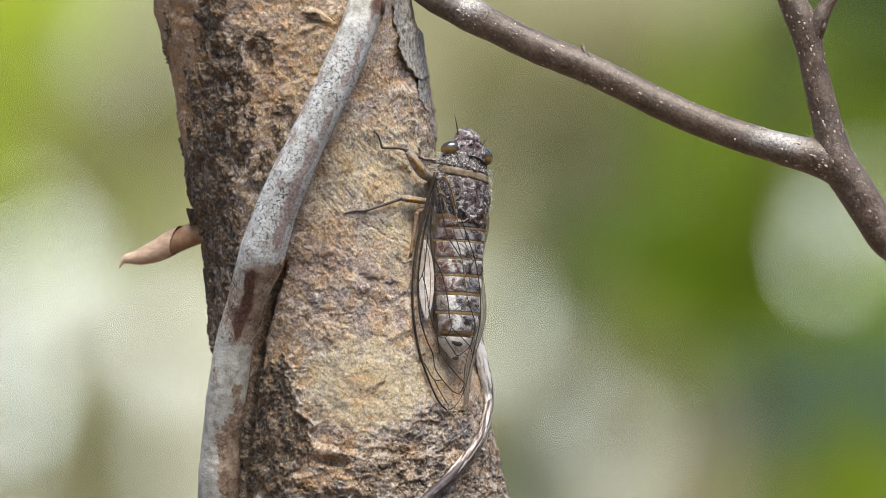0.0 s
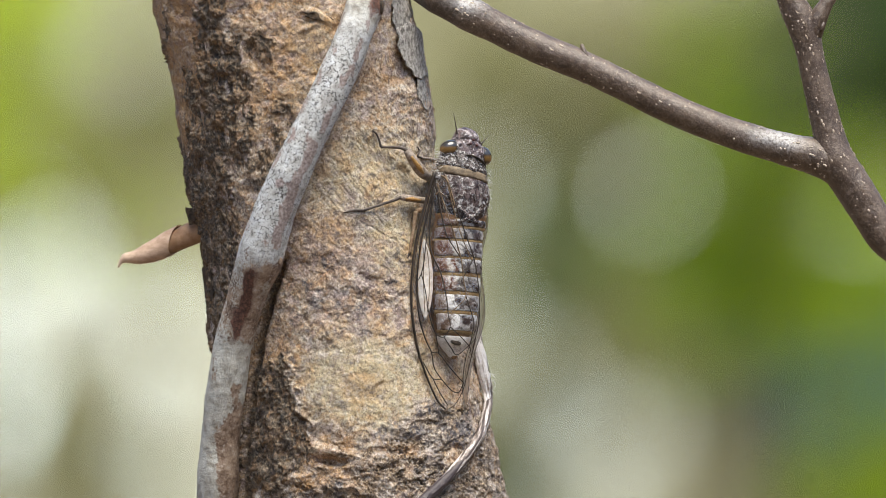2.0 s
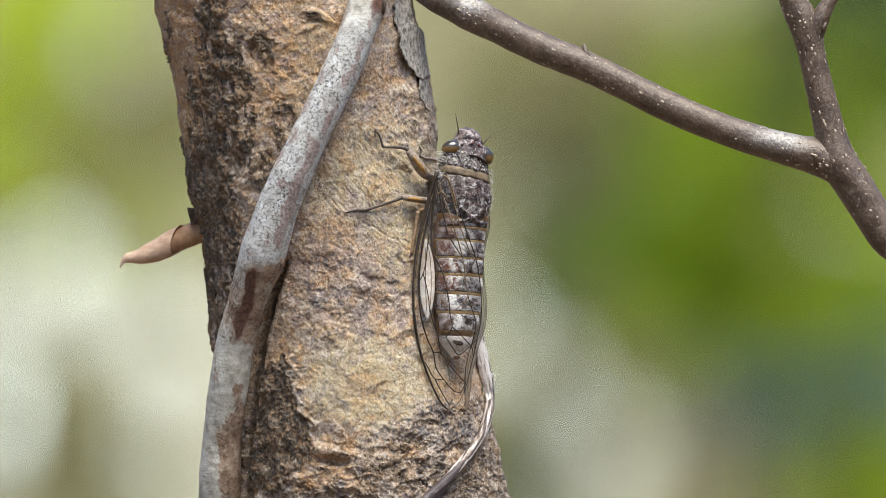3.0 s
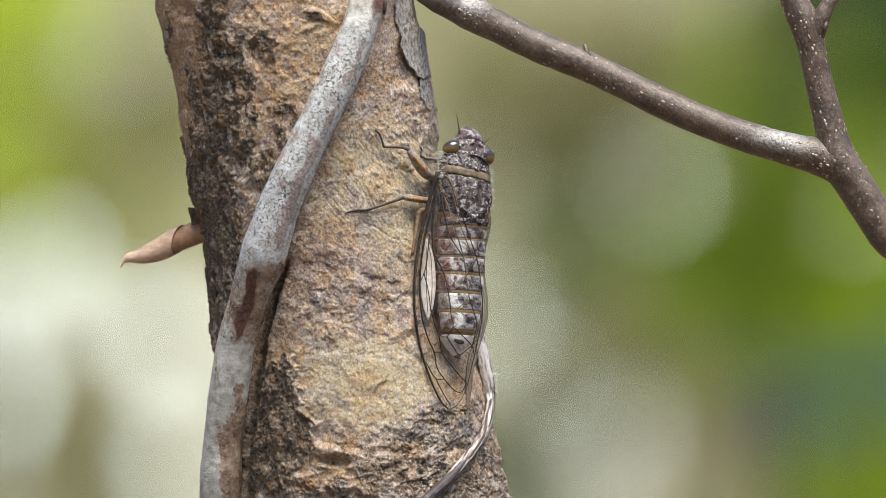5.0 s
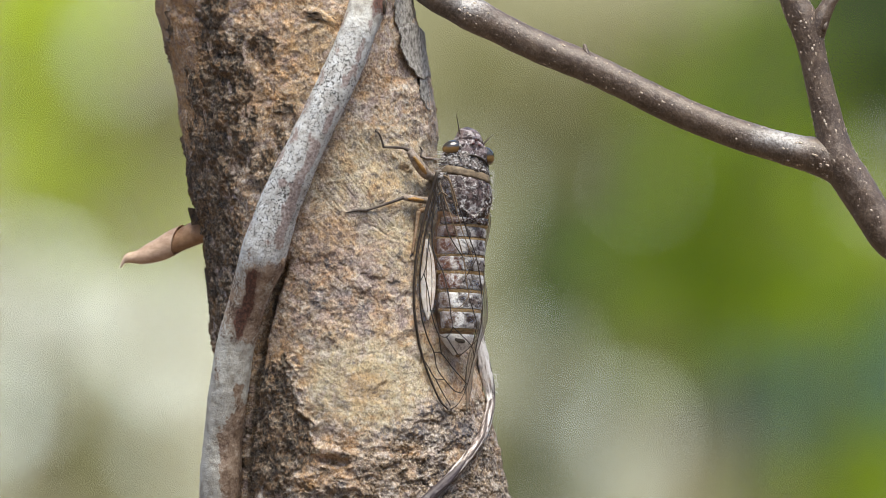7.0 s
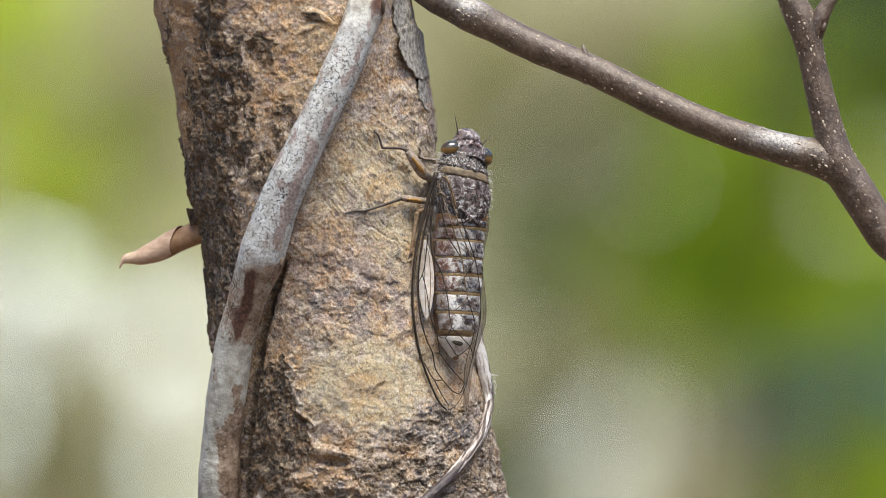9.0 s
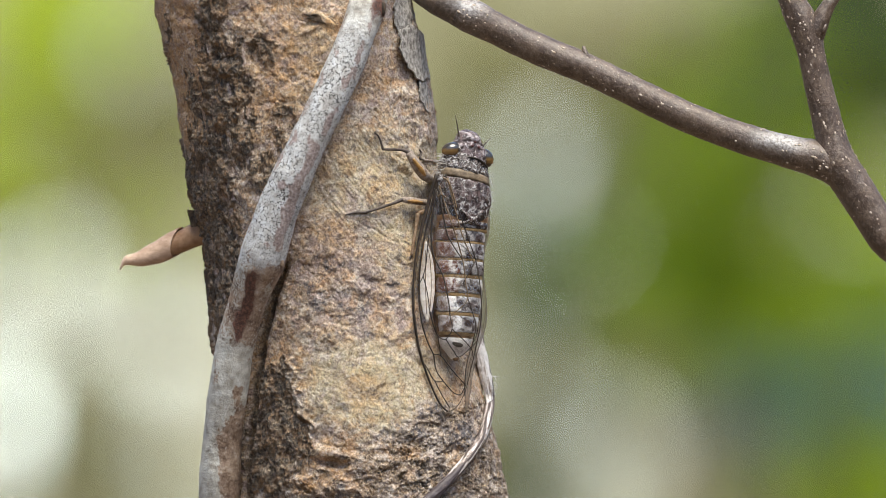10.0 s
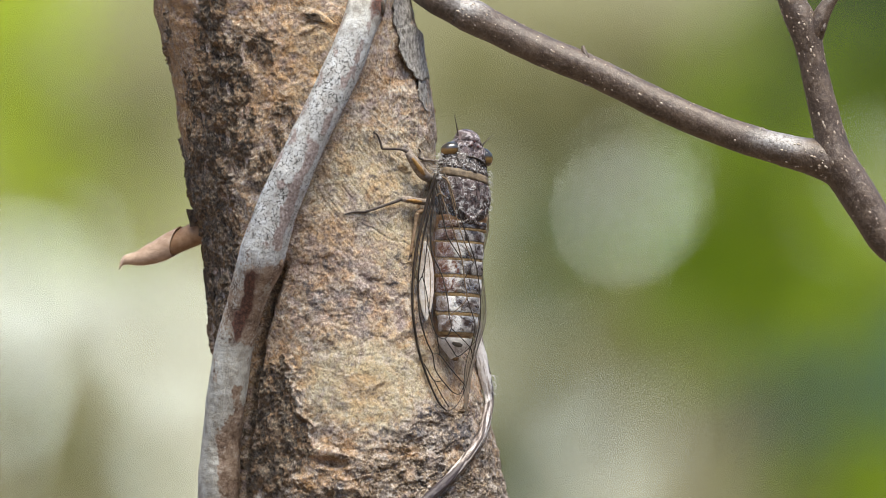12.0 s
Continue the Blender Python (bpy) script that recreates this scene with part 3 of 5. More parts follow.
    me = grid_mesh(v[::-1], True, True, {k: a[::-1] for k, a in dict(crust_and_shade=np.clip(crust_and_shade, 0, 1), scaly=scaly, algae=algae, rust=rust, grey=np.clip(grey, 0, 1), pale=lip * sstep(0.0, 0.25, fbm(q / 14, 4, 88) + 0.25 * (PYg < 690)), ink=np.clip(ink, 0, 1)).items()})
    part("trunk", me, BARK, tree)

    def flake(cx, cy, w, h, lean, lift, curl, mat, seed, label="", name="bark_flake"):
        """A plate of loose bark that follows the trunk and curls off along one side."""
        a, b = np.meshgrid(np.linspace(-1, 1, 34), np.linspace(-1, 1, 60), indexing="xy")
        z0 = np.zeros_like(a)
        ragged = 1 + 0.30 * fbm(np.stack([np.sign(a) * 3 + z0, b * 3.1, z0 + seed], -1), 3, seed)
        taper = np.sqrt(np.clip(1 - (np.abs(b) ** 2.6) * 0.85, 0.05, 1))
        u, t = a * w * ragged * taper, b * h * (1 + 0.12 * fbm(np.stack([a * 3, z0, z0 + seed + 7], -1), 3, seed + 1))
        c, s = math.cos(radians(lean)), math.sin(radians(lean))
        X, Y = cx + u * c - t * s, cy + u * s + t * c
        L = lift + curl * np.clip(-a, 0, 1) ** 2 + 3.4 * fbm(np.stack([X / 16, Y / 26, z0], -1), 5, seed + 2)
        r = trunk_hw(Y) + L
        ang = np.arcsin(np.clip((X - trunk_cx(Y)) / (trunk_hw(Y) + 4), -0.999, 0.999))
        pts = PA(trunk_cx(Y) + r * np.sin(ang), Y, AXIS_Y - r * np.cos(ang) * U)
        part(name, sheet(pts, 2.6 * U), mat, tree, label)

    flake(727, 92, 25, 50, -22, 12, 4, FLAKE, 3, "pale grey curling flake of bark")
    flake(750, 158, 17, 36, -10, 10, 3, FLAKE, 5, "pale grey curling flake of bark")
    flake(714, 28, 18, 36, -8, 3, 3, FLAKE, 8)
    flake(336, 384, 13, 15, -6, 5, 12, CRUMB, 41, "dark crumbling flake of bark")
    flake(345, 300, 9, 26, -6, 2, 3, CRUMB, 19)
    flake(368, 505, 9, 30, -10, 2, 3, CRUMB, 23)
    flake(566, 31, 24, 6, 12, 3, 4, CRUMB, 27)
    return tree


def build_vine():
    vine = thing("vine", Matrix.Translation(P(trunk_cx(13300.0) - 150, 13441, AXIS_Y - 0.03)), "grey woody vine with script lichen clasping the trunk", "vine")
    line = ((720, -420, 31), (690, -140, 31), (655, -15, 31), (630, 60, 32), (592, 150, 33), (538, 262, 34), (498, 350, 36), (470, 430, 39), (458, 470, 38), (440, 520, 34), (417, 600, 33), (402, 690, 34),
            (391, 790, 35), (386, 890, 36), (382, 1000, 36), (400, 1300, 36))
    c = spline(line, 900)
    c = np.vstack([c, spline([(c[-1][0], 1300, 36), (520, 3500, 38), (900, 8000, 42), (1150, 13440, 46)], 120)[1:]])
    px, py, r = c.T
    r = r * (1 + 0.05 * fbm(np.stack([py / 60, py * 0, py * 0], -1), 3, 7))
    cx, hw = trunk_cx(py), trunk_hw(py)
    s = np.clip((px - cx) / (hw + r * 0.9), -0.97, 0.97)
    ypos = AXIS_Y - (hw + r * 0.9) * np.sqrt(1 - s * s) * U
    p = PA(px, py, ypos)
    tan = np.gradient(p, axis=0)
    tan /= np.linalg.norm(tan, axis=1)[:, None]
    side = np.cross(tan, np.array((0.0, -1.0, 0.0)))
    side /= np.linalg.norm(side, axis=1)[:, None]
    up = np.cross(side, tan)
    ang = np.linspace(0, 2 * math.pi, 96, endpoint=False)
    dirs = np.cos(ang)[None, :, None] * side[:, None] + np.sin(ang)[None, :, None] * up[:, None]
    A = np.broadcast_to(ang, dirs.shape[:2])
    PYg = np.broadcast_to(py[:, None], A.shape)
    q = (p[:, None] + dirs * (r * U)[:, None, None]) / U
    d = fbm(q / np.array((22, 22, 60)), 4, 91) * 1.8 + fbm(q / 6, 3, 92) * 0.5
    node = np.exp(-((PYg - 455) / 30) ** 2) * 1.2 + np.exp(-((PYg - 15) / 15) ** 2) * 2
    v = p[:, None] + dirs * ((r[:, None] + d + node) * U)[..., None]
    # lateral place across the vine as seen: +1 on its right
    across = -np.cos(A) if side[100][0] < 0 else np.cos(A)
    n1 = fbm(q / np.array((24, 24, 50)), 4, 93)
    lichen = 1 - sstep(-0.05, 0.35, n1 + 0.62 * sstep(0.0, 0.5, across) * (1 - sstep(0.55, 0.95, across)) * (PYg < 430) - 0.25)
    worn = np.clip(np.exp(-((PYg - 530) / 62) ** 2) * sstep(-0.9, -0.2, n1 + 0.6) + np.exp(-((PYg - 800) / 75) ** 2) * sstep(0.0, 0.3, n1 + 0.25 * across), 0, 1)
    bare = sstep(425, 495, PYg + 70 * n1) * (1 - sstep(586, 608, PYg + 24 * n1)) * (0.6 + 0.4 * sstep(-0.2, 0.3, n1 + 0.3 * across))
    patchy = sstep(690, 730, PYg + 60 * n1) * sstep(-0.25, 0.2, n1 + 0.8 * across + 0.05)
    lichen = lichen * (1 - (0.55 + 0.35 * sstep(-0.1, 0.5, across)) * bare) * (1 - 0.9 * patchy) * (1 - 0.5 * worn)
    stain = np.clip(np.exp(-((PYg - 530) / 60) ** 4) * np.exp(-((across + 0.02 + 0.45 * n1) / 0.30) ** 2) * 2.0 * sstep(-0.6, 0.0, n1 + 0.25) + np.exp(-((PYg - 10) / 18) ** 2) * sstep(0.0, 0.5, across), 0, 1)
    script = np.exp(-((PYg - 345) / 105) ** 2) * 1.1 + 0.8 * np.exp(-((PYg - 150) / 80) ** 2) + 0.06 + 0.14 * (1 - sstep(60, 240, PYg))
    part("stem", grid_mesh(v[::-1], True, True, dict(lichen=lichen[::-1], wear=stain[::-1], script=np.clip(script, 0, 1)[::-1], mauve=(1 - sstep(400, 470, PYg))[::-1])), VINE, vine)
    # a bud scar jutting from the node and a dark knot higher up
    for bx, by, r0, words, m in ((494, 460, 6, "blunt bud scar at the node", VINE), (672, 10, 9, "dark knot in the vine", CRUMB)):
        k = int(np.argmin(np.abs(py - by)))
        c0 = np.array(P(bx, by, float(ypos[k]) - (20 if m is VINE else 12) * U))
        part("scar" if m is VINE else "knot", ball(c0, (np.array((r0, 0, 3)) * U, np.array((0, r0, 0)) * U, np.array((-4, 0, r0 * 1.7)) * U), 20, 14, 0.25, 9), m, vine, words)
    return vine


def build_sapling():
    sap = thing("sapling", Matrix.Translation(P(2300, 13441, 0.006)), "brown sapling stem forking into bare speckled branches", "sapling")

    def limb(name, line, seg=48, n=400, parent=None, seed=0, bloom=()):
        c = spline(line, n)
        pts = PA(c[:, 0], c[:, 1], c[:, 2])
        me = tube(pts, c[:, 3] * U, seg, rough=0.05, seed=seed)
        co = np.empty(len(me.vertices) * 3, np.float32)
        me.vertices.foreach_get("co", co)
        co = co.reshape(-1, 3)
        val = np.zeros(len(co))
        for bx, by, w in bloom:
            val = np.maximum(val, np.exp(-(((co[:, 0] - P(bx, by).x) / (w * U)) ** 2 + ((co[:, 2] - P(bx, by).z) / (18 * U)) ** 2)))
        me.attributes.new("bloom", "FLOAT", "POINT").data.foreach_set("value", val.astype(np.float32))
        return part(name, me, TWIG, parent or sap), c

    stem, c0 = limb("stem", ((2300, 13441, 0.006, 62), (2100, 6000, 0.006, 52), (1850, 1200, 0.006, 36), (1650, 552, 0.006, 31), (1560, 411, 0.006, 32), (1509, 328, 0.006, 34), (1481, 284, 0.006, 34), (1469, 240, 0.006, 28), (1452, 170, 0.006, 25), (1437, 105, 0.006, 24), (1427, 60, 0.006, 27), (1414, 28, 0.006, 27), (1398, -5, 0.006, 23), (1370, -70, 0.006, 21), (1320, -200, 0.006, 19), (1250, -500, 0.006, 9)), seed=1, n=1100)
    side, c1 = limb("branch", ((1515, 338, 0.006, 16), (1493, 312, 0.006, 27), (1468, 290, 0.006, 32), (1438, 277, 0.006, 32), (1400, 268, 0.006, 29), (1300, 238, 0.006, 27), (1190, 194, 0.006, 27), (1100, 150, 0.006, 27), (1030, 117, 0.006, 27), (940, 80, 0.006, 28), (880, 50, 0.006, 28),
                               (838, 29, 0.006, 31), (810, 17, 0.006, 28), (760, -8, 0.007, 24), (690, -60, 0.03, 22), (600, -130, 0.055, 19), (450, -240, 0.06, 12)), seed=2, bloom=((1375, 243, 40), (1395, 246, 30), (830, 5, 30)))
    tw, c3 = limb("twig", ((1432, 92, 0.006, 13), (1438, 64, 0.0058, 19), (1450, 34, 0.0055, 17), (1464, 8, 0.0055, 13), (1480, -20, 0.0055, 11), (1530, -140, 0.003, 6)), 24, 120, seed=4)
    # a broken bud on the branch and warts where the limbs part
    part("bud", tube(PA(*np.array([(1040, 104, .0046), (1036, 95, .0050), (1033, 87, .0054), (1032, 80, .0054)]).T), [6 * U, 5 * U, 4.5 * U, 3.5 * U], 12, rough=0.6, seed=3), TWIG, side)
    part("bud", tube(PA(*np.array([(1452, 56, .0045), (1457, 48, .0045), (1459, 40, .0045)]).T), [6 * U, 6 * U, 3.5 * U], 12, rough=0.6, seed=6), TWIG, stem)
    part("bud", tube(PA(*np.array([(836, 8, .006), (838, -6, .006)]).T), [9 * U, 5 * U], 12, rough=0.5, seed=8), TWIG, side)
    rng = random.Random(5)
    for parent, c, count, lo, hi in ((side, c1, 210, 0.06, 0.75), (stem, c0, 230, 0.2, 0.86)):
        bits = []
        for _ in range(count):
            k = int(len(c) * rng.uniform(lo, hi))
            if k + 1 >= len(c):
                continue
            x, y, d, r = c[k]
            p0, p1 = np.array(P(x, y, d)), np.array(P(*c[k + 1][:3]))
            t = (p1 - p0) / np.linalg.norm(p1 - p0)
            s1 = np.cross(t, (0, -1.0, 0))
            s1 /= np.linalg.norm(s1)
            u1 = np.cross(s1, t)
            a = rng.uniform(-0.2, math.pi + 0.2)
            o = math.cos(a) * s1 + math.sin(a) * u1
            o = o if o[1] < 0.25 else -o
            g = np.cross(o, t)
            e = rng.choice((0.8, 1.0, 1.3, 1.6, 2.1)) * U
            along = rng.choice((0.9, 1.3, 1.9))
            bits.append(ball(p0 + o * r * U * 1.0, (t * e * along, g * e, o * e * 0.62), 8, 5))
        part("lenticel", join(bits), LENTICEL, parent, "pale corky lenticels", kind="stuff")
    return sap


def build_leaf_and_tendril():
    leaf = thing("dry_leaf", Matrix.Translation(P(345, 420, 0.016)), "curled dry tan leaf sticking out beside the bark", "leaf")

    def roll(line, n, cut, turns, wave):
        """A rolled sheet round a leaning line of (x, y, radius); cut: how far its wide end is sliced aslant."""
        c = spline(line, n)
        tt = np.linspace(0, turns * 2 * math.pi, 64)
        k0 = np.clip((0.5 + 0.5 * np.cos(tt - 0.4)) * cut, 0, n - 2)
        rows = []
        for k in range(n):
            kk = k0 + (n - 1 - k0) * k / (n - 1)
            x, y, r = (np.interp(kk, np.arange(n), c[:, a]) for a in range(3))
            rr = r * (1 - 0.05 * tt / (2 * math.pi)) * (1 + wave * np.sin(3 * tt + kk * 0.07) + wave * np.sin(kk * 0.23 + tt))
            rows.append(PA(x + 0.40 * rr * np.cos(tt + 0.5), y + 0.92 * rr * np.cos(tt + 0.5), 0.0155 - rr * np.sin(tt + 0.5) * U))
        return np.array(rows)

    inner = roll(((410, 388, 22), (352, 411, 21), (320, 425, 19), (296, 436, 17)), 50, 0, 1.1, 0.012)
    part("inner_roll", sheet(inner, 1.4 * U), plain("dry_leaf_underside", (0.34, 0.18, 0.09), (0.52, 0.32, 0.18), 0.004, 0.55, 0.0002), leaf, "darker inner turn of the rolled leaf")
    outer = roll(((332, 417, 21.5), (312, 427, 22), (290, 438, 21), (266, 449, 18), (247, 456, 13.5), (233, 458, 10.5), (223, 459, 8), (216, 464, 4), (211, 475, 0.8)), 120, 26, 1.15, 0.02)
    part("blade", sheet(outer, 1.6 * U), DRYLEAF, leaf)
    part("margin", tube(outer[0], 0.45 * U, 6, rough=0.3), plain("leaf_margin", (0.22, 0.12, 0.07), (0.34, 0.2, 0.125), 0.002), leaf, "dark folded leaf margin")

    ten = thing("tendril", Matrix.Translation(P(866, 700, 0.012)), "thin pale grey tendril looping over the bark", "vine tendril")
    c = spline(((846, 560, 5), (850, 605, 6), (859, 650, 7.5), (866, 692, 8), (863, 730, 8.5), (851, 770, 9), (828, 806, 9), (800, 840, 9), (772, 868, 9.5), (748, 890, 10), (690, 940, 12), (600, 1010, 11)), 300)
    yy = on_trunk(c[:, 0], c[:, 1], 9) - 2 * U
    yy = np.convolve(np.pad(yy, 12, mode="edge"), np.ones(25) / 25, "valid")
    A, K = np.meshgrid(np.linspace(0, 2 * math.pi, 28, endpoint=False), np.linspace(0, 30, 302), indexing="xy")
    strand = fbm(np.stack([np.cos(A) * 3.2, np.sin(A) * 3.2, K * 0.5], -1), 4, 16)
    bare = sstep(17.0, 20.5, K + 3 * fbm(np.stack([np.cos(A), np.sin(A), K], -1), 3, 17))
    part("stalk", tube(PA(c[:, 0], c[:, 1], yy), c[:, 2] * U, 28, rough=0.10, seed=14, attrs=dict(strand=strand, bare=bare)), tendril_material(pale=-0.07), ten)
    # frayed white husk along its upper end
    h = spline(((843, 592, 4), (850, 626, 10), (857, 662, 11), (864, 698, 7), (862, 728, 2)), 120)
    hy = np.interp(h[:, 1], c[:, 1], yy) - 9 * U
    A, K = np.meshgrid(np.linspace(0, 2 * math.pi, 40, endpoint=False), np.linspace(0, 12, 122), indexing="xy")
    shred = fbm(np.stack([np.cos(A) * 5, np.sin(A) * 5, K * 0.35], -1), 4, 18)
    part("husk", tube(PA(h[:, 0], h[:, 1], hy), h[:, 2] * U, 40, rough=0.25, seed=15, squash=0.6, attrs=dict(strand=shred, bare=0 * shred)), tendril_material("white_shreds", 0.16), ten, "frayed white papery husk")
    rng = random.Random(3)
    for k in range(7):
        x0, y0 = 868 + rng.uniform(-3, 3), 676 + rng.uniform(-14, 16)
        pts = [(x0, y0), (x0 + rng.uniform(2, 6), y0 + rng.uniform(-3, 4)), (x0 + rng.uniform(5, 12), y0 + rng.uniform(-6, 9))]
        f = spline(pts, 10)
        part("fibre", tube(PA(f[:, 0], f[:, 1], 0.010 + 0 * f[:, 0]), 0.55 * U, 5), HUSK, ten)


# ---- cicada: u to its right, v to its head, w out of its back, in plan units from its middle ----
TURN = radians(24)
v_ax = Vector((0.022, 0.10, 1.0)).normalized()
u_ax = Vector((math.cos(TURN), math.sin(TURN), 0.0))
u_ax = (u_ax - v_ax * u_ax.dot(v_ax)).normalized()
w_ax = u_ax.cross(v_ax)
CIC = Matrix((u_ax, v_ax, w_ax)).transposed().to_4x4()
CIC.translation = P(816, 430, 0.0010)
CN = np.array(CIC)


def body(p):
    """Body coordinates to the world."""
    p = np.array(p, float)
    p[..., 1] -= 0.17 * p[..., 0] * sstep(40, 125, p[..., 1])
    return p * U @ CN[:3, :3].T + CN[:3, 3]


def loft(rings, seg=64, relief=None, power=2.2, caps=True, mark=None):
    """A skin over rings (v, u0, w0, half width, height up, height down); relief(angle, v grid) adds plan units."""
    r = np.array(rings, float)
    ang = np.linspace(0, 2 * math.pi, seg, endpoint=False)
    ca, sa = np.cos(ang), np.sin(ang)
    sc, ss = np.sign(ca) * np.abs(ca) ** (2 / power), np.sign(sa) * np.abs(sa) ** (2 / power)
    uu = r[:, 1, None] + r[:, 3, None] * sc
    ww = r[:, 2, None] + np.where(sa > 0, r[:, 4, None], r[:, 5, None]) * ss
    vv = np.broadcast_to(r[:, 0, None], uu.shape)
    pts = np.stack([uu, vv, ww], -1)
    if relief is not None:
        c = np.stack([r[:, 1], r[:, 0], r[:, 2]], -1)[:, None]
        d = relief(pts)
        out = pts - c
        out = out / (np.linalg.norm(out, axis=-1)[..., None] + 1e-9)
        pts = pts + out * d[..., None]
    return grid_mesh(body(pts), True, caps, dict(lat=uu / 50, mark=mark(pts) if mark else uu * 0))


def hull(v):
    """Half width, height up, height down and lateral middle of the body at v."""
    k = np.array(((-206, 3, 3, 4), (-196, 11, 9, 9), (-180, 25, 20, 16), (-160, 36, 28, 24), (-130, 41.5, 32, 29), (-90, 44.5, 35, 32), (-40, 46, 36, 33), (0, 48, 36, 33), (30, 47, 36, 33), (60, 50, 39, 33),
                  (90, 51, 40, 33), (112, 48, 37, 32), (130, 46, 34, 30), (160, 40, 30, 26)), float)
    return tuple(np.interp(v, k[:, 0], k[:, j]) for j in (1, 2, 3))


def lean(v):
    """How far the abdomen lies to the left of the thorax's middle at v."""
    return -10.0 * sstep(52, -10, v)


def rings_of(v0, v1, n, swell=0.0, grow=0.0):
    out = []
    for t in np.linspace(0, 1, n):
        v = v0 + (v1 - v0) * t
        a, hu, hd = hull(v)
        e = grow + swell * math.sin(math.pi * t)
        out.append((v, lean(v), 0, a + e, hu + e, hd + e))
    return out


def build_cicada():
    DARK = (0.035, 0.027, 0.024)
    head_m = chitin_material("head_armour", (0.06, 0.044, 0.046), (0.165, 0.122, 0.124), (0.44, 0.40, 0.42), 0.26, 0.0009)
    thorax_m = chitin_material("thorax_armour", DARK, (0.12, 0.096, 0.088), (0.50, 0.485, 0.48), 0.30, 0.0006)
    meso_m = chitin_material("mesonotum_armour", (0.024, 0.015, 0.014), (0.105, 0.072, 0.067), (0.46, 0.445, 0.44), 0.28, 0.0010)
    abdo_m = [chitin_material("abdomen_armour", (0.035, 0.028, 0.027), (0.17, 0.15, 0.142), (0.42, 0.40, 0.39), 0.62, 0.0013, (0.10, 0.045, 0.03), 0.5, 0.17),
              chitin_material("mid_abdomen_armour", (0.05, 0.04, 0.04), (0.17, 0.15, 0.142), (0.60, 0.59, 0.59), 0.72, 0.0015, (0.125, 0.052, 0.032), 0.5, 0.17),
              chitin_material("bloomed_abdomen_armour", (0.05, 0.04, 0.04), (0.16, 0.13, 0.125), (0.78, 0.78, 0.80), 0.82, 0.0016, (0.13, 0.075, 0.05), 0.5, 0.17)]
    band_m = plain("amber_band", (0.17, 0.10, 0.04), (0.42, 0.29, 0.14), 0.0012, 0.45)
    belly_m = plain("amber_belly", (0.10, 0.05, 0.025), (0.30, 0.17, 0.08), 0.002, 0.5)
    collar_m = plain("tan_collar", (0.085, 0.062, 0.040), (0.22, 0.165, 0.105), 0.0012, 0.5)
    vein_m = plain("wing_vein", (0.014, 0.011, 0.009), (0.05, 0.037, 0.027), 0.0015, 0.4)
    amber_vein = plain("amber_vein", (0.07, 0.046, 0.026), (0.22, 0.15, 0.085), 0.001, 0.4)
    limb_m = plain("amber_leg", (0.15, 0.08, 0.035), (0.36, 0.27, 0.18), 0.0006, 0.4, 0.0001, 0.5)
    amber_m = plain("amber_stripe", (0.24, 0.12, 0.03), (0.44, 0.26, 0.09), 0.0008, 0.35, 0.0001, 0.5)
    limb_grey = plain("grey_leg_bloom", (0.15, 0.105, 0.075), (0.42, 0.36, 0.31), 0.0008, 0.6)
    shin_m = plain("dark_shin", (0.025, 0.019, 0.016), (0.11, 0.085, 0.07), 0.0008, 0.5)
    ocel_m = plain("ocellus", (0.07, 0.03, 0.03), (0.11, 0.045, 0.042), 0.0005, 0.15)
    memb, white_m = membrane_material(), plain("pale_hindwing", (0.50, 0.42, 0.36), (0.82, 0.78, 0.75), 0.003, 0.5, 0.0002, 0.3, (1, 1, 4))

    cic = thing("cicada", CIC.copy(), "grey-brown mottled cicada with clear veined wings clinging to bark", "cicada")

    # head: blunt, wide, with a swollen front
    def head_relief(p):
        u, v = p[..., 0] - 8, p[..., 1]
        r = fbm(p / 9, 4, 5) * 0.9 + fbm(p / 3.2, 2, 6) * 0.35
        r = r + 4.0 * np.exp(-((u / 15) ** 2 + ((v - 192) / 11) ** 2)) + 2.6 * np.exp(-((v - 176 + np.abs(u) * 0.25) / 3.2) ** 2)
        r = r - 2.6 * np.exp(-((v - 182.5 + np.abs(u) * 0.2) / 2.0) ** 2) - 1.6 * np.exp(-(u / 1.6) ** 2) * sstep(150, 158, v) * (1 - sstep(168, 174, v))
        return r + 2.0 * np.exp(-((np.abs(u) - 16) / 5) ** 2) * np.exp(-((v - 164) / 8) ** 2)
    part("head", loft([tuple(x) for x in spline([(146, 4, 0, 36, 29, 25), (152, 6, 0, 38, 31, 26), (160, 8, 0, 38, 31, 27), (168, 8, 0, 36, 30, 27), (176, 8, 0, 32, 28, 26), (182, 8, 0, 26, 26, 25), (188, 8, 0, 22, 25, 24), (195, 8, 0, 19, 21, 22), (201, 8, 0, 14, 14, 17), (205, 8, 0, 6, 6, 9)], 40)], 96, head_relief), head_m, cic)
    for sgn in (-1, 1):
        out = 36 if sgn < 0 else 29
        c = body((8 + sgn * out, 161, 10))
        ax = [(np.array(CN[:3, :3]) @ np.array(d)) * U for d in (((19, 2.5, 0), (0, 13.5, 3), (0, -2, 16)) if sgn < 0 else ((15, -3, 0), (0, 16, 3), (0, -2, 16)))]
        part("eye", ball(c, ax, 32, 20), eye_material("compound_eye", 161 - 0.17 * (8 + sgn * out)), cic, "glossy amber and grey compound eye")
        part("eye_rim", tube([body((8 + sgn * (out - 10 + 1.5 * math.sin(t)), 158 + 15 * math.cos(t), 12 + 14 * math.sin(t))) for t in np.linspace(0, 2 * math.pi, 30)], 2.4 * U, 8, False, 0.2), thorax_m, cic)
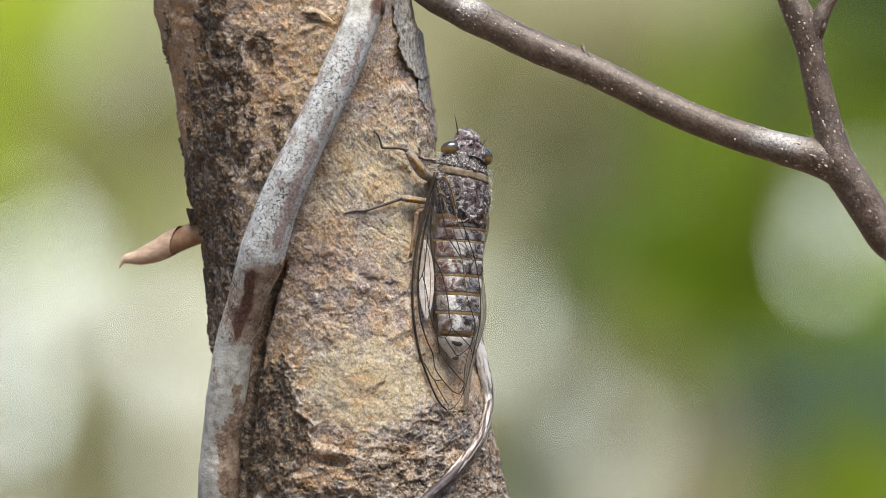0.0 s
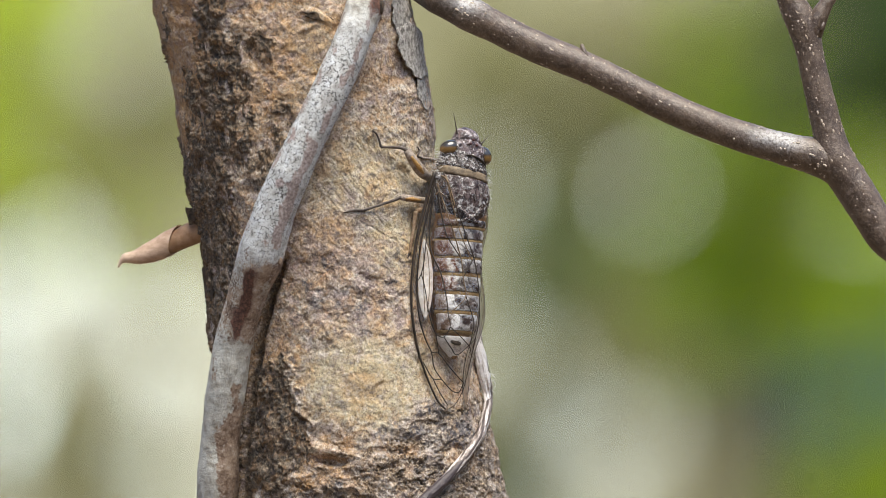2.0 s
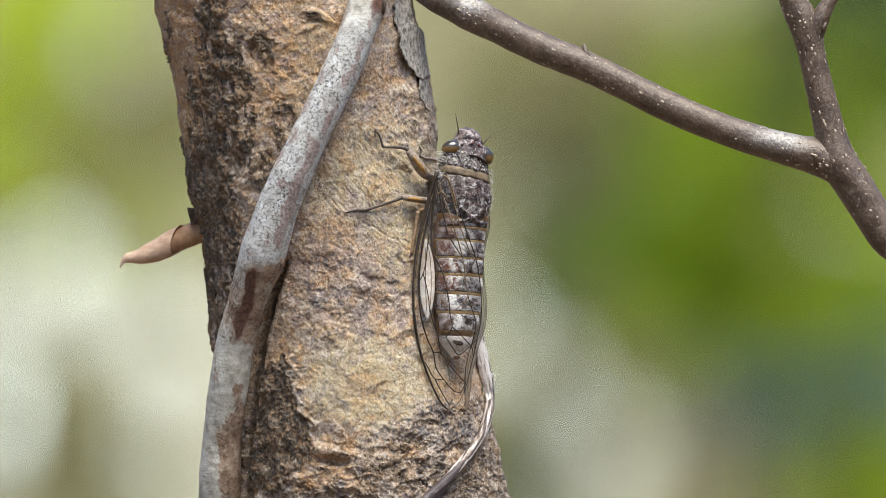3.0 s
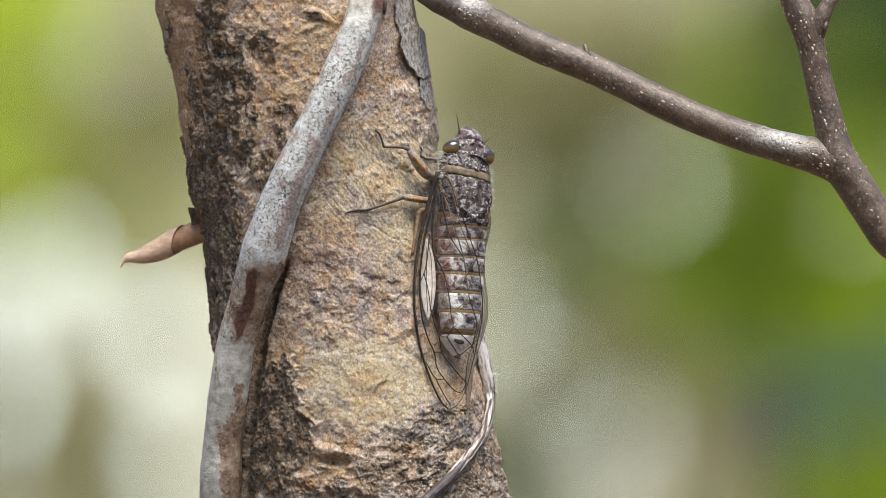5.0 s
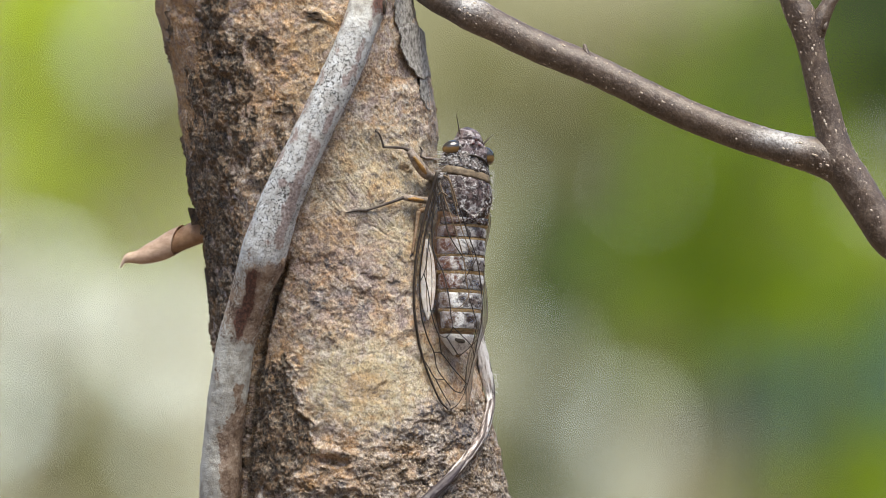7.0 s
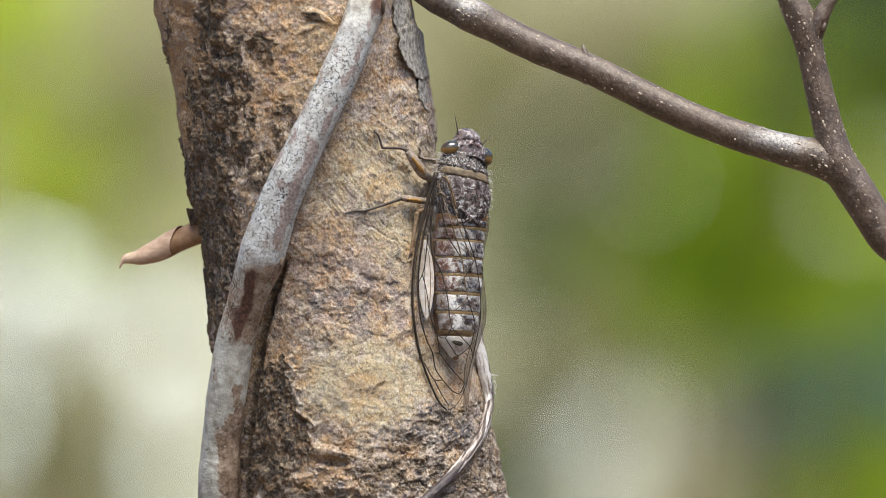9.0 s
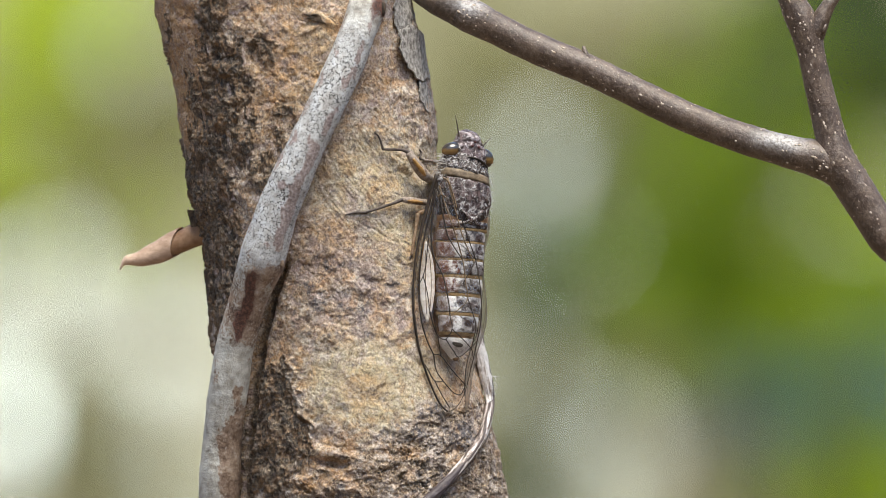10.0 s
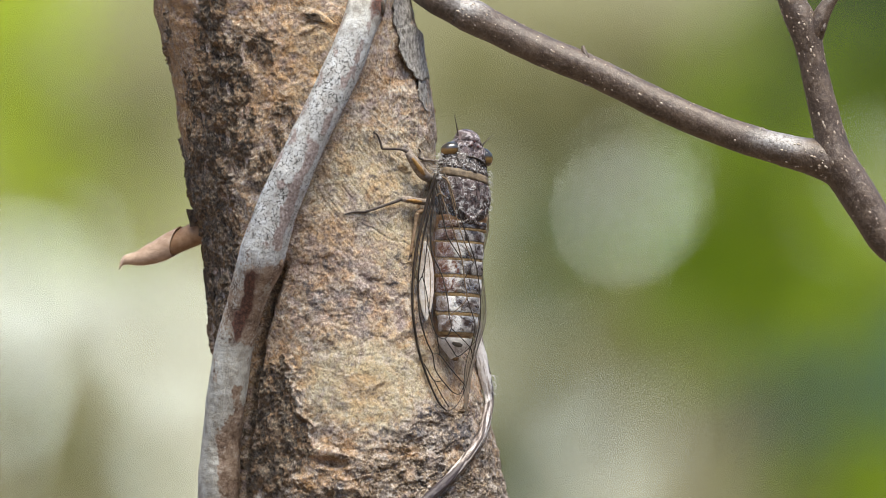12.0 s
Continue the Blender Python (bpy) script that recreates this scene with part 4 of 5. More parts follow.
        a = spline(((-17, 187, 16), (-21, 201, 18), (-27, 222, 20)) if sgn < 0 else ((27, 176, 16), (36, 189, 17), (49, 203, 18)), 14)
        part("antenna", tube(body(a), np.linspace(1.7, 0.35, 14) * U, 8), shin_m, cic, "short dark bristle antenna")
    for o in ((8, 181, 31), (2, 173, 33), (14, 173, 33)):
        part("ocellus", ball(body(o), [CN[:3, k] * 2.4 * U for k in range(3)], 10, 7), ocel_m, cic)

    # pronotum with slanting furrows, and its tan collar
    def pro_relief(p):
        u, v = p[..., 0], p[..., 1]
        f = (0.5 - np.abs(fbm(p / 9, 4, 8)) * 2) * 1.7 + fbm(p / 3.5, 2, 9) * 0.5
        for s in (-1, 1):
            f = f - 3.6 * np.exp(-((s * u - 17 - (v - 120) * 0.35) / 2.6) ** 2) - 2.8 * np.exp(-((s * u - 34 + (v - 130) * 0.35) / 2.4) ** 2)
        f = f - 2.0 * np.exp(-(u / 1.8) ** 2) + 1.8 * np.exp(-((np.abs(u) - 8) / 5) ** 2)
        return f
    pro = [(v, 0, 0, a, b, c) for v, a, b, c in ((125, 46, 34, 30), (129, 46.5, 35, 30), (134, 45, 35, 30), (140, 43, 34, 29), (146, 41, 33, 28), (152, 39, 31, 27), (157, 35, 28, 25))]
    pro = [tuple(x) for x in spline(pro, 34)]
    part("pronotum", loft(pro, 110, pro_relief), thorax_m, cic)
    rim = [body((5 + 37 * math.cos(t), 141 + 11 * math.sin(t) ** 2, 3 + 31 * math.sin(t))) for t in np.linspace(0.0, math.pi, 40)]
    part("neck_furrow", tube(rim, 1.7 * U, 8, rough=0.2), vein_m, cic, "black furrow behind the head")
    part("collar", loft([(111.5, 0, 0, 45, 33, 29), (112.5, 0, 0, 48, 36.6, 31.5), (116, 0, 0, 47.6, 36.4, 31.5), (121, 0, 0, 46.4, 35.6, 31), (126, 0, 0, 45.4, 34.8, 30), (127, 0, 0, 43, 32, 28)], 96, lambda p: fbm(p / 8, 4, 12) * 0.7), collar_m, cic, "tan hind margin of the pronotum")

    # mesonotum: shield with sunken dark marks, cross-shaped ridge behind it
    def meso_relief(p):
        u, v = p[..., 0], p[..., 1]
        f = (0.5 - np.abs(fbm(p / 10, 4, 15)) * 2) * 1.3 + fbm(p / 3, 2, 16) * 0.4
        for s in (-1, 1):
            f = f - 2.4 * np.exp(-((s * u - 12 - (v - 80) * 0.18) / 2.2) ** 2) * sstep(60, 75, v) - 1.8 * np.exp(-((s * u - 27 - (v - 80) * 0.22) / 2.0) ** 2) * sstep(68, 80, v)
        return f
    meso = [tuple(x) for x in spline([(34, 0, 0, 27, 33, 28), (40, 0, 0, 37, 38, 30), (50, 0, 0, 45, 40, 31), (62, 0, 0, 48, 41, 32), (80, 0, 0, 51, 43, 33), (98, 0, 0, 50, 42, 33), (108, 0, 0, 48, 40, 32), (112.5, 0, 0, 44, 35, 30)], 44)]
    def meso_marks(p):
        """Four dark wedges that point backwards, and two dots before the cross."""
        u = p[..., 0] + fbm(p / 8, 3, 44) * 5
        v = p[..., 1] + fbm(p / 8, 3, 45) * 5
        out = 0
        for s in (-1, 1):
            for mid, top, low, wide in ((8, 116, 84, 6.5), (26, 116, 66, 8.5)):
                t = np.clip((v - low) / (top - low), 0, 1)
                out = out + sstep(1.15, 0.8, np.abs(s * u - mid - t) / (wide * t + 0.5)) * (v > low)
            out = out + sstep(1.2, 0.7, np.hypot(s * u - 12, (v - 60) * 0.8) / 6)
        out = out + sstep(1.2, 0.7, np.hypot(u * 1.4, (v - 72) * 0.45) / 5)
        return np.clip(out, 0, 1)
    part("mesonotum", loft(meso, 110, meso_relief, mark=meso_marks), meso_m, cic, "grey shield with sunken black marks")
    for s in (-1, 1):
        part("cross_ridge", tube(body(spline(((s * 21, 58, 41), (s * 11, 48, 42.5), (s * 5, 40, 42), (s * 13, 34, 39), (s * 24, 31, 34)), 24)), np.interp(np.linspace(0, 1, 24), (0, 0.5, 1), (2.2, 3.6, 2.0)) * U, 10, rough=0.05), meso_m, cic)
    part("scutellum", ball(body((0, 39, 36)), [CN[:3, 0] * 8 * U, CN[:3, 1] * 9 * U, CN[:3, 2] * 6 * U], 18, 10, 0.08), meso_m, cic)

    # abdomen: amber core, seven overlapping plates each with an amber hind rim
    abdo = part("abdomen", loft(rings_of(-203, 48, 40, 0, -1.6), 64, lambda p: fbm(p / 14, 3, 18) * 0.8), belly_m, cic, "amber underside of the abdomen", at=Vector(body((0, 40, 0))))
    cuts = (37, 21, -2, -33, -64, -97, -131, -164)
    def plate_marks(k):
        """Dark brown patches on a plate, each row its own."""
        def marks(p):
            u = p[..., 0] + 10 + fbm(p / 7, 3, 60 + k) * 9
            v = p[..., 1] - (cuts[k] + cuts[k + 1]) / 2 + fbm(p / 7, 3, 70 + k) * 7
            out = 0
            for cu, cv, ru, rv in PLATE_MARKS[k]:
                out = np.maximum(out, sstep(1.12, 0.9, np.hypot((u - cu) / ru, (v - cv) / rv)))
            return out + 0 * u
        return marks
    PLATE_MARKS = (((30, 0, 14, 6), (-20, 0, 18, 6)), ((28, -3, 12, 8), (-28, 2, 14, 9)), ((32, 4, 9, 9), (-30, 0, 10, 12), (6, -8, 14, 4)), ((8, 0, 10, 10), (34, -2, 12, 11), (-34, 2, 9, 12)),
                   ((-6, 3, 12, 8), (26, -4, 16, 5), (-34, -2, 8, 9)), ((0, 4, 16, 6), (4, -4, 7, 6), (30, -2, 9, 8), (-34, -2, 7, 8)), ((-26, -2, 8, 9), (14, 4, 9, 6), (30, -6, 8, 7), (0, -8, 7, 4)))
    for k in range(7):
        v1, v0 = cuts[k], cuts[k + 1]
        broad = 4.2 if k < 3 or k == 6 else 6.4
        rg = []
        for t, g in ((0, 1.0), (0.02, 2.0), (0.2, 2.6), (0.5, 2.5), (0.8, 1.6), (0.97, 0.6), (1, -0.5)):
            a, hu, hd = hull(v0 + 3.2 + (v1 - v0 - 3.2) * t)
            rg.append((v0 + broad + (v1 - v0 - broad) * t, lean(v0), 14, a * 0.95 + g - 1, hu + g - 14, 4))
        rg = [tuple(x) for x in spline(rg, 22)]
        part("abdomen_plate", loft(rg, 90, lambda p: fbm(p / 8, 4, 20 + k) * 0.9 + fbm(p / 2.6, 2, 30) * 0.35, mark=plate_marks(k)), abdo_m[0 if k < 2 else 1 if k < 5 else 2], abdo, "plate with waxy white bloom and brown marks")
        rg = []
        for t, g in ((0, 0.2), (0.3, 1.4), (0.7, 1.5), (1, 0.4)):
            v = v0 - 1.6 + (broad + 2.0) * t
            a, hu, hd = hull(v)
            rg.append((v, lean(v), 9, a * 0.985 + g - 1.2, hu + g - 9.6, 9))
        part("hind_rim", loft([tuple(x) for x in spline(rg, 8)], 64), band_m, abdo, "amber hind rim of the plate")
    tip = [(v - 4, lean(v), 2, hull(v)[0] + g, hull(v)[1] + g - 2, hull(v)[2] * 0.7) for v, g in ((-202, -0.5), (-198, 0.8), (-188, 1.4), (-178, 1.6), (-170, 1.2), (-166, 0))]
    part("tail_plate", loft([tuple(x) for x in spline(tip, 22)], 72, lambda p: fbm(p / 8, 3, 25) * 0.7), chitin_material("tail_armour", (0.42, 0.39, 0.38), (0.60, 0.57, 0.56), (0.76, 0.74, 0.73), 0.7), abdo)
    part("tail_mark", ball(body((-13, -181, 22)), [CN[:3, 0] * 10 * U, (CN[:3, 1] * 5.5 - CN[:3, 0] * 4) * U, CN[:3, 2] * 2.6 * U], 14, 8, 0.12), plain("black_mark", (0.02, 0.016, 0.015), (0.05, 0.04, 0.035), 0.001), abdo)
    part("ovipositor", ball(body((-8, -202, 3)), [CN[:3, 0] * 7 * U, CN[:3, 1] * 8 * U, CN[:3, 2] * 5 * U], 14, 10), belly_m, abdo)

    # wings: roofed over the back; drawn in the plan of the left wing, mirrored for the right one
    sT, cT = math.sin(TURN), math.cos(TURN)

    def wing_place(px, py, lift=0.0):
        """Plan point of the left forewing to body coordinates: the wing slopes down from the back to its outer edge."""
        v = (430 - py) / v_ax.z + 0.0
        mid = 816 + 0.022 * (430 - py)
        dx = px - mid
        w = 30.0
        for _ in range(12):
            u = (dx - w * sT) / cT
            slope = np.interp(-u, (-20, 10, 40, 62, 100), (46, 46, 40, 27, 8))
            w = 0.5 * w + 0.5 * (slope - max(0.0, -150 - v) * 0.16)
        return (u, v, w + lift)

    def fold(sgn, p):
        """The right wing lies steeply along the far flank; the left one keeps its spread."""
        u, v, w = p
        if sgn < 0:
            return (u, v, w)
        s = min(1.0, max(0.0, (-u + 25) / 110))
        draw = 1.0 - 0.55 * float(sstep(-130, -300, v))
        return ((38 + 16 * math.sin(s * 1.57)) * draw - 5 * float(sstep(40, -20, v)) + 4 * math.sin(v / 26), v, 34 - 72 * s - max(0.0, -150 - v) * 0.1)

    def edge_at(line, t):
        p = spline(line, 200)
        d = np.concatenate([[0], np.cumsum(np.linalg.norm(np.diff(p, axis=0), axis=1))])
        d /= d[-1]
        return np.stack([np.interp(t, d, p[:, 0]), np.interp(t, d, p[:, 1])], -1)

    costa = ((771, 322), (752, 380), (738, 440), (731, 500), (731, 560), (740, 620), (755, 668), (775, 712), (790, 729))
    inner = ((786, 320), (806, 365), (827, 425), (840, 462), (848, 510), (850, 560), (842, 606), (832, 650), (822, 690), (808, 718), (792, 730))
    veins = (((773, 328), (758, 385), (746, 440), (740, 500), (742, 560), (753, 603), (765, 630), (770, 657), (783, 677)),
             ((750, 647), (767, 675), (783, 677)), ((783, 677), (800, 695), (813, 698), (821, 683)), ((767, 675), (780, 700), (794, 722)), ((765, 630), (778, 632), (797, 655), (822, 682)),
             ((757, 545), (764, 575), (773, 597), (787, 603), (798, 585), (795, 565)), ((773, 597), (778, 632)), ((787, 603), (800, 622), (811, 633), (835, 612), (842, 604)), ((798, 585), (815, 600), (832, 618), (836, 636)),
             ((770, 345), (762, 400), (764, 450), (782, 492), (792, 537), (795, 567)), ((775, 338), (798, 400), (817, 463), (822, 503), (826, 530), (812, 548), (795, 562)), ((826, 530), (835, 557), (840, 580), (832, 618)),
             ((757, 420), (752, 470), (747, 492), (740, 507)), ((747, 492), (753, 515), (758, 545)), ((773, 340), (784, 392), (793, 425), (817, 463)), ((790, 325), (805, 380), (817, 420), (836, 466)), ((840, 462), (817, 505)))

    def wing(sgn):
        tt = np.linspace(0, 1, 70)
        a, b = edge_at(costa, tt), edge_at(inner, tt)
        rows = []
        for k in range(len(tt)):
            row = []
            for f in np.linspace(0, 1, 26):
                q = a[k] * (1 - f) + b[k] * f
                u, v, w = fold(sgn, wing_place(q[0], q[1]))
                row.append((u, v, w + 0.7 * math.sin(q[1] / 9 + q[0] / 7)))
            rows.append(body(row))
        rows = np.array(rows)
        fw = part("forewing", sheet(rows if sgn < 0 else rows[:, ::-1], 0.35 * U), memb, cic, "clear glassy wing membrane with dark veins")
        fw.visible_shadow = False

        def vein(line, r0, r1, mat, lift=1.2, name="vein"):
            c = spline(line, max(10, 7 * len(line)))
            p = []
            for x, y in c:
                p.append(fold(sgn, wing_place(x, y, lift)))
            part(name, tube(body(p), np.linspace(r0, r1, len(p)) * U * (1.0 if sgn < 0 else 0.3), 7), mat, fw)
        vein(costa, 3.6, 1.6, vein_m, 1.0, "costal_vein")
        vein(costa[:5], 1.0, 0.5, amber_vein, 3.4, "costal_rim")
        vein(inner, 1.3, 0.5, vein_m)
        for k, line in enumerate(veins):
            r0, r1 = (1.4, 0.8) if k in (10, 15) else (1.9, 1.0) if k in (0, 9, 14) else (1.05, 0.85)
            vein(line, r0, r1, amber_vein if k in (10, 15) else vein_m)
        vein(((776, 326), (790, 330), (800, 352), (806, 372)), 2.4, 1.2, amber_vein, 2.4, "amber_vein")
        vein(((772, 356), (779, 352), (790, 358)), 1.8, 1.2, amber_vein, 2.0, "amber_vein")
        knob = fold(sgn, wing_place(777, 328))
        part("wing_base", ball(body((knob[0], knob[1], knob[2] + 2)), [CN[:3, 0] * 6 * U, CN[:3, 1] * 8 * U, CN[:3, 2] * 5 * U], 16, 10, 0.3, 4), thorax_m, fw, "dark knobbly wing joint")
        # pale hindwing folded below
        h0 = ((752, 432), (746, 470), (744, 510), (749, 548), (757, 572))
        h1 = ((757, 430), (768, 462), (772, 505), (768, 545), (759, 573))
        ra, rb = edge_at(h0, np.linspace(0, 1, 30)), edge_at(h1, np.linspace(0, 1, 30))
        rr = []
        for p, q in zip(ra, rb):
            row = []
            for f in np.linspace(0, 1, 12):
                x, y = p * (1 - f) + q * f
                u, v, w = fold(sgn, wing_place(x, y))
                row.append((u, v, w - 9 + 3 * math.sin(f * 3.1)))
            rr.append(body(row))
        rr = np.array(rr)
        hind = part("hindwing", sheet(rr if sgn < 0 else rr[:, ::-1], 0.8 * U), white_m, cic, "pale folded hindwing")
        part("hindwing_rim", tube(rr[:20, 0] + CN[:3, 2] * 0.6 * U, np.linspace(2.4, 1.0, 20) * U, 7), amber_m, hind, "amber front edge")
        for f in (4, 8):
            part("hindwing_vein", tube(rr[3:27, f] + CN[:3, 2] * 0.5 * U, 0.7 * U, 6), amber_vein, hind)
    wing(-1)
    wing(1)

    # silky pale hairs beside the neck and along the thorax's far edge
    rng = random.Random(21)
    bits = []
    for i in range(90):
        if i < 40:
            root, away = (-43 + rng.uniform(-2, 6), rng.uniform(112, 150), rng.uniform(-6, 14)), (-rng.uniform(8, 17), rng.uniform(-9, 3), -4)
        else:
            root, away = (46 + rng.uniform(-2, 1), rng.uniform(48, 138), rng.uniform(4, 18)), (rng.uniform(4, 9), rng.uniform(-8, 1), 1)
        tip = [a + b for a, b in zip(root, away)]
        half = [a + b * 0.5 + c for a, b, c in zip(root, away, (0, 1.2, 1.0))]
        bits.append(tube(body(spline((root, half, tip), 6)), np.linspace(0.5, 0.18, 6) * U, 4))
    part("hair", join(bits), plain("silky_hair", (0.46, 0.44, 0.42), (0.72, 0.70, 0.68), 0.001, 0.4), cic, "silky pale hairs", kind="stuff")

    # legs: world places on and over the bark
    def leg(line, radii, mats, names):
        """line: (x, y, lift over the bark); split at the marked joints."""
        for (i0, i1), (r0, r1, r2), mat, nm in zip(line[1], radii, mats, names):
            seg = line[0][i0:i1 + 1]
            c = spline([(x, y, on_trunk(x, y, 0.0) - l * U) for x, y, l in seg], 18)
            part(nm, tube(PA(c[:, 0], c[:, 1], c[:, 2]), np.interp(np.linspace(0, 1, 18), (0, 0.45, 1), (r0, r1, r2)) * U, 12, rough=0.06), mat, cic)
    leg(([(768, 318, 8), (758, 314, 26), (748, 306, 34), (732, 284, 32), (722, 268, 26), (708, 263, 17), (676, 262, 6), (673, 250, 5), (668, 238, 4), (662, 233, 3), (664, 230, 3)], ((0, 1), (1, 4), (4, 6), (6, 10))),
        ((6, 7, 6), (8, 10, 6.5), (3.8, 2.3, 2.1), (2.1, 1.7, 1.1)), (limb_grey, limb_grey, shin_m, shin_m), ("coxa", "femur", "tibia", "tarsus"))
    leg(([(751, 308, 47), (743, 297, 49), (730, 279, 43)], ((0, 2),)), ((2.5, 4.6, 2.4),), (amber_m,), ("femur_stripe",))
    leg(([(746, 356, 30), (732, 354, 28), (719, 352.5, 22)], ((0, 2),)), ((2.0, 3.4, 1.8),), (amber_m,), ("femur_stripe",))
    leg(([(762, 357, 22), (748, 356, 24), (722, 352, 18), (711, 351, 15), (690, 359, 9), (646, 374, 5), (628, 374, 4), (610, 378, 2.5)], ((0, 1), (1, 3), (3, 5), (5, 7))),
        ((6, 6, 5.5), (5.5, 6.2, 4.6), (3.4, 2.6, 2.2), (2.2, 1.9, 1.3)), (limb_grey, limb_grey, shin_m, shin_m), ("coxa", "femur", "tibia", "tarsus"))
    leg(([(748, 372, 20), (738, 376, 18), (734, 405, 12), (727, 450, 6), (722, 458, 4)], ((0, 1), (1, 3), (3, 4))), ((5, 5, 4.5), (4.6, 3.4, 2.6), (2.2, 1.8, 1.2)), (limb_m, limb_m, shin_m), ("femur", "tibia", "tarsus"))
    # far fore leg, seen past the head
    leg(([(786, 284, 8), (768, 283, 4), (748, 281, 4), (742, 278, 5), (744, 268, 5), (741, 262, 4)], ((0, 2), (2, 5))), ((2.6, 2.3, 2.1), (2.1, 1.7, 1.1)), (limb_grey, shin_m), ("tibia", "tarsus"))
    return cic, abdo


# ---- the wood behind, far out of focus ----
def build_ground():
    n = 60
    a = np.sign(np.linspace(-1, 1, n)) * np.abs(np.linspace(-1, 1, n)) ** 3 * 400
    X, Y = np.meshgrid(a, a, indexing="xy")
    r = np.hypot(X, Y)
    Z = 0.05 * fbm(np.stack([X / 3, Y / 3, 0 * X], -1), 3, 5) * sstep(1.0, 6.0, r) - 0.002
    ob = new("ground", grid_mesh(np.stack([X, Y, Z], -1), False))
    ob.data.materials.append(plain("leaf_litter", (0.05, 0.035, 0.02), (0.20, 0.14, 0.08), 0.06, 0.9, 0.02))
    return tagged(ob, "brown leaf litter on the forest floor", "ground", kind="structure")


FAR = 21.0


def build_backdrop():
    # the backdrop glows by itself: the far wood's light is painted into its emission
    n = Nodes("far_wood_glow")
    tc = n.co
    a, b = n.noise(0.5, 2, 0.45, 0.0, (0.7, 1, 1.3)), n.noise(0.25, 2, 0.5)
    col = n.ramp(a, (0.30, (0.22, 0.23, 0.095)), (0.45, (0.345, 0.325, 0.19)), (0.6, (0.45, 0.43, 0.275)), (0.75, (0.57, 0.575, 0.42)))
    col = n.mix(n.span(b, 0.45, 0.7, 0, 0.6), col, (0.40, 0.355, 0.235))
    # glowing spots painted in for bright gaps in the far canopy: place, size, strength
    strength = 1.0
    for px, py, rad, e in GLOW_SPOTS:
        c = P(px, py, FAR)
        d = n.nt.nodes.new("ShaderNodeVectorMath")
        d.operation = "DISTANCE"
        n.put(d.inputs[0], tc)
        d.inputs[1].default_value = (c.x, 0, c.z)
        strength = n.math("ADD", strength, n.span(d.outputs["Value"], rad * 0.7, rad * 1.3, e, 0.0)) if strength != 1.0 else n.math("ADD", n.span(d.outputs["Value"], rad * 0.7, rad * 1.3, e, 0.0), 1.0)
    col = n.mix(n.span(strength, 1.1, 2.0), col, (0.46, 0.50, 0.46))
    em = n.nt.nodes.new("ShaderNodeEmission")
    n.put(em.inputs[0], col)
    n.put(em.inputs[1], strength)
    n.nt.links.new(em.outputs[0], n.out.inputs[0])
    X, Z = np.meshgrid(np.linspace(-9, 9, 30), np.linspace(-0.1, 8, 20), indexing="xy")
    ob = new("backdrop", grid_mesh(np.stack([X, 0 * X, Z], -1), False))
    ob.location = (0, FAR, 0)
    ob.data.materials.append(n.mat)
    return tagged(ob, "pale self-glowing backdrop for the depth of the wood behind", "backdrop", kind="structure")


GLOW_SPOTS = ((55, 440, 0.055, 5.6), (15, 735, 0.06, 6.0), (290, 600, 0.045, 4.0), (135, 360, 0.04, 2.6), (1064, 374, 0.055, 9.2), (1125, 340, 0.040, 4.8), (1455, 480, 0.055, 4.6), (1100, 770, 0.045, 1.5), (965, 640, 0.05, 1.0), (900, 580, 0.05, 2.6), (225, 240, 0.05, 3.6), (240, 110, 0.05, 1.3), (945, 290, 0.05, 2.0), (900, 330, 0.06, 1.8), (885, 170, 0.06, 0.8), (300, 830, 0.05, 3.0), (60, 560, 0.06, 0.8), (1530, 330, 0.05, 1.6), (1010, 850, 0.05, 1.0))


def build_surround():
    """An unseen leafy ring added to block low sky light, all round behind the backdrop and the camera, open to the sky
    above.
    """
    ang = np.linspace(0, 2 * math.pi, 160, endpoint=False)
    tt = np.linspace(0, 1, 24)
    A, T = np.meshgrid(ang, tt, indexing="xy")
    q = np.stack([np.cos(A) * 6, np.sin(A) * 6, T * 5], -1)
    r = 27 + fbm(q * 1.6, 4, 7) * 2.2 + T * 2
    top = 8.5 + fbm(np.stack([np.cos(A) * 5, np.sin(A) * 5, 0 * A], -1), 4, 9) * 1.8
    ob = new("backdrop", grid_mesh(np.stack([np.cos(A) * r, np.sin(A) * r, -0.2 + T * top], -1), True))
    ob.data.materials.append(plain("light_blocking_wood", (0.025, 0.04, 0.012), (0.10, 0.12, 0.045), 0.7, 0.9, 0.1))
    return tagged(ob, "unseen dark leafy ring added all round to block low sky light", "backdrop", kind="structure")


def leaf_mesh(bits, at, size, facing, roll, rng):
    """Adds a pointed, folded leaf to a list of quads."""
    m = (Vector(facing).to_track_quat("Z", "Y").to_matrix() @ Matrix.Rotation(roll, 3, "Z"))
    rows = []
    for t in (0.0, 0.12, 0.3, 0.5, 0.7, 0.87, 1.0):
        w = 0.30 * size * math.sin(math.pi * min(1, t ** 0.75)) + 0.004 * size
        bend = -0.22 * size * t * t
        rows.append([Vector(at) + m @ Vector((s * w, t * size, bend + (0.06 * size if s else 0))) for s in (-1, 0, 1)])
    bits.append(rows)


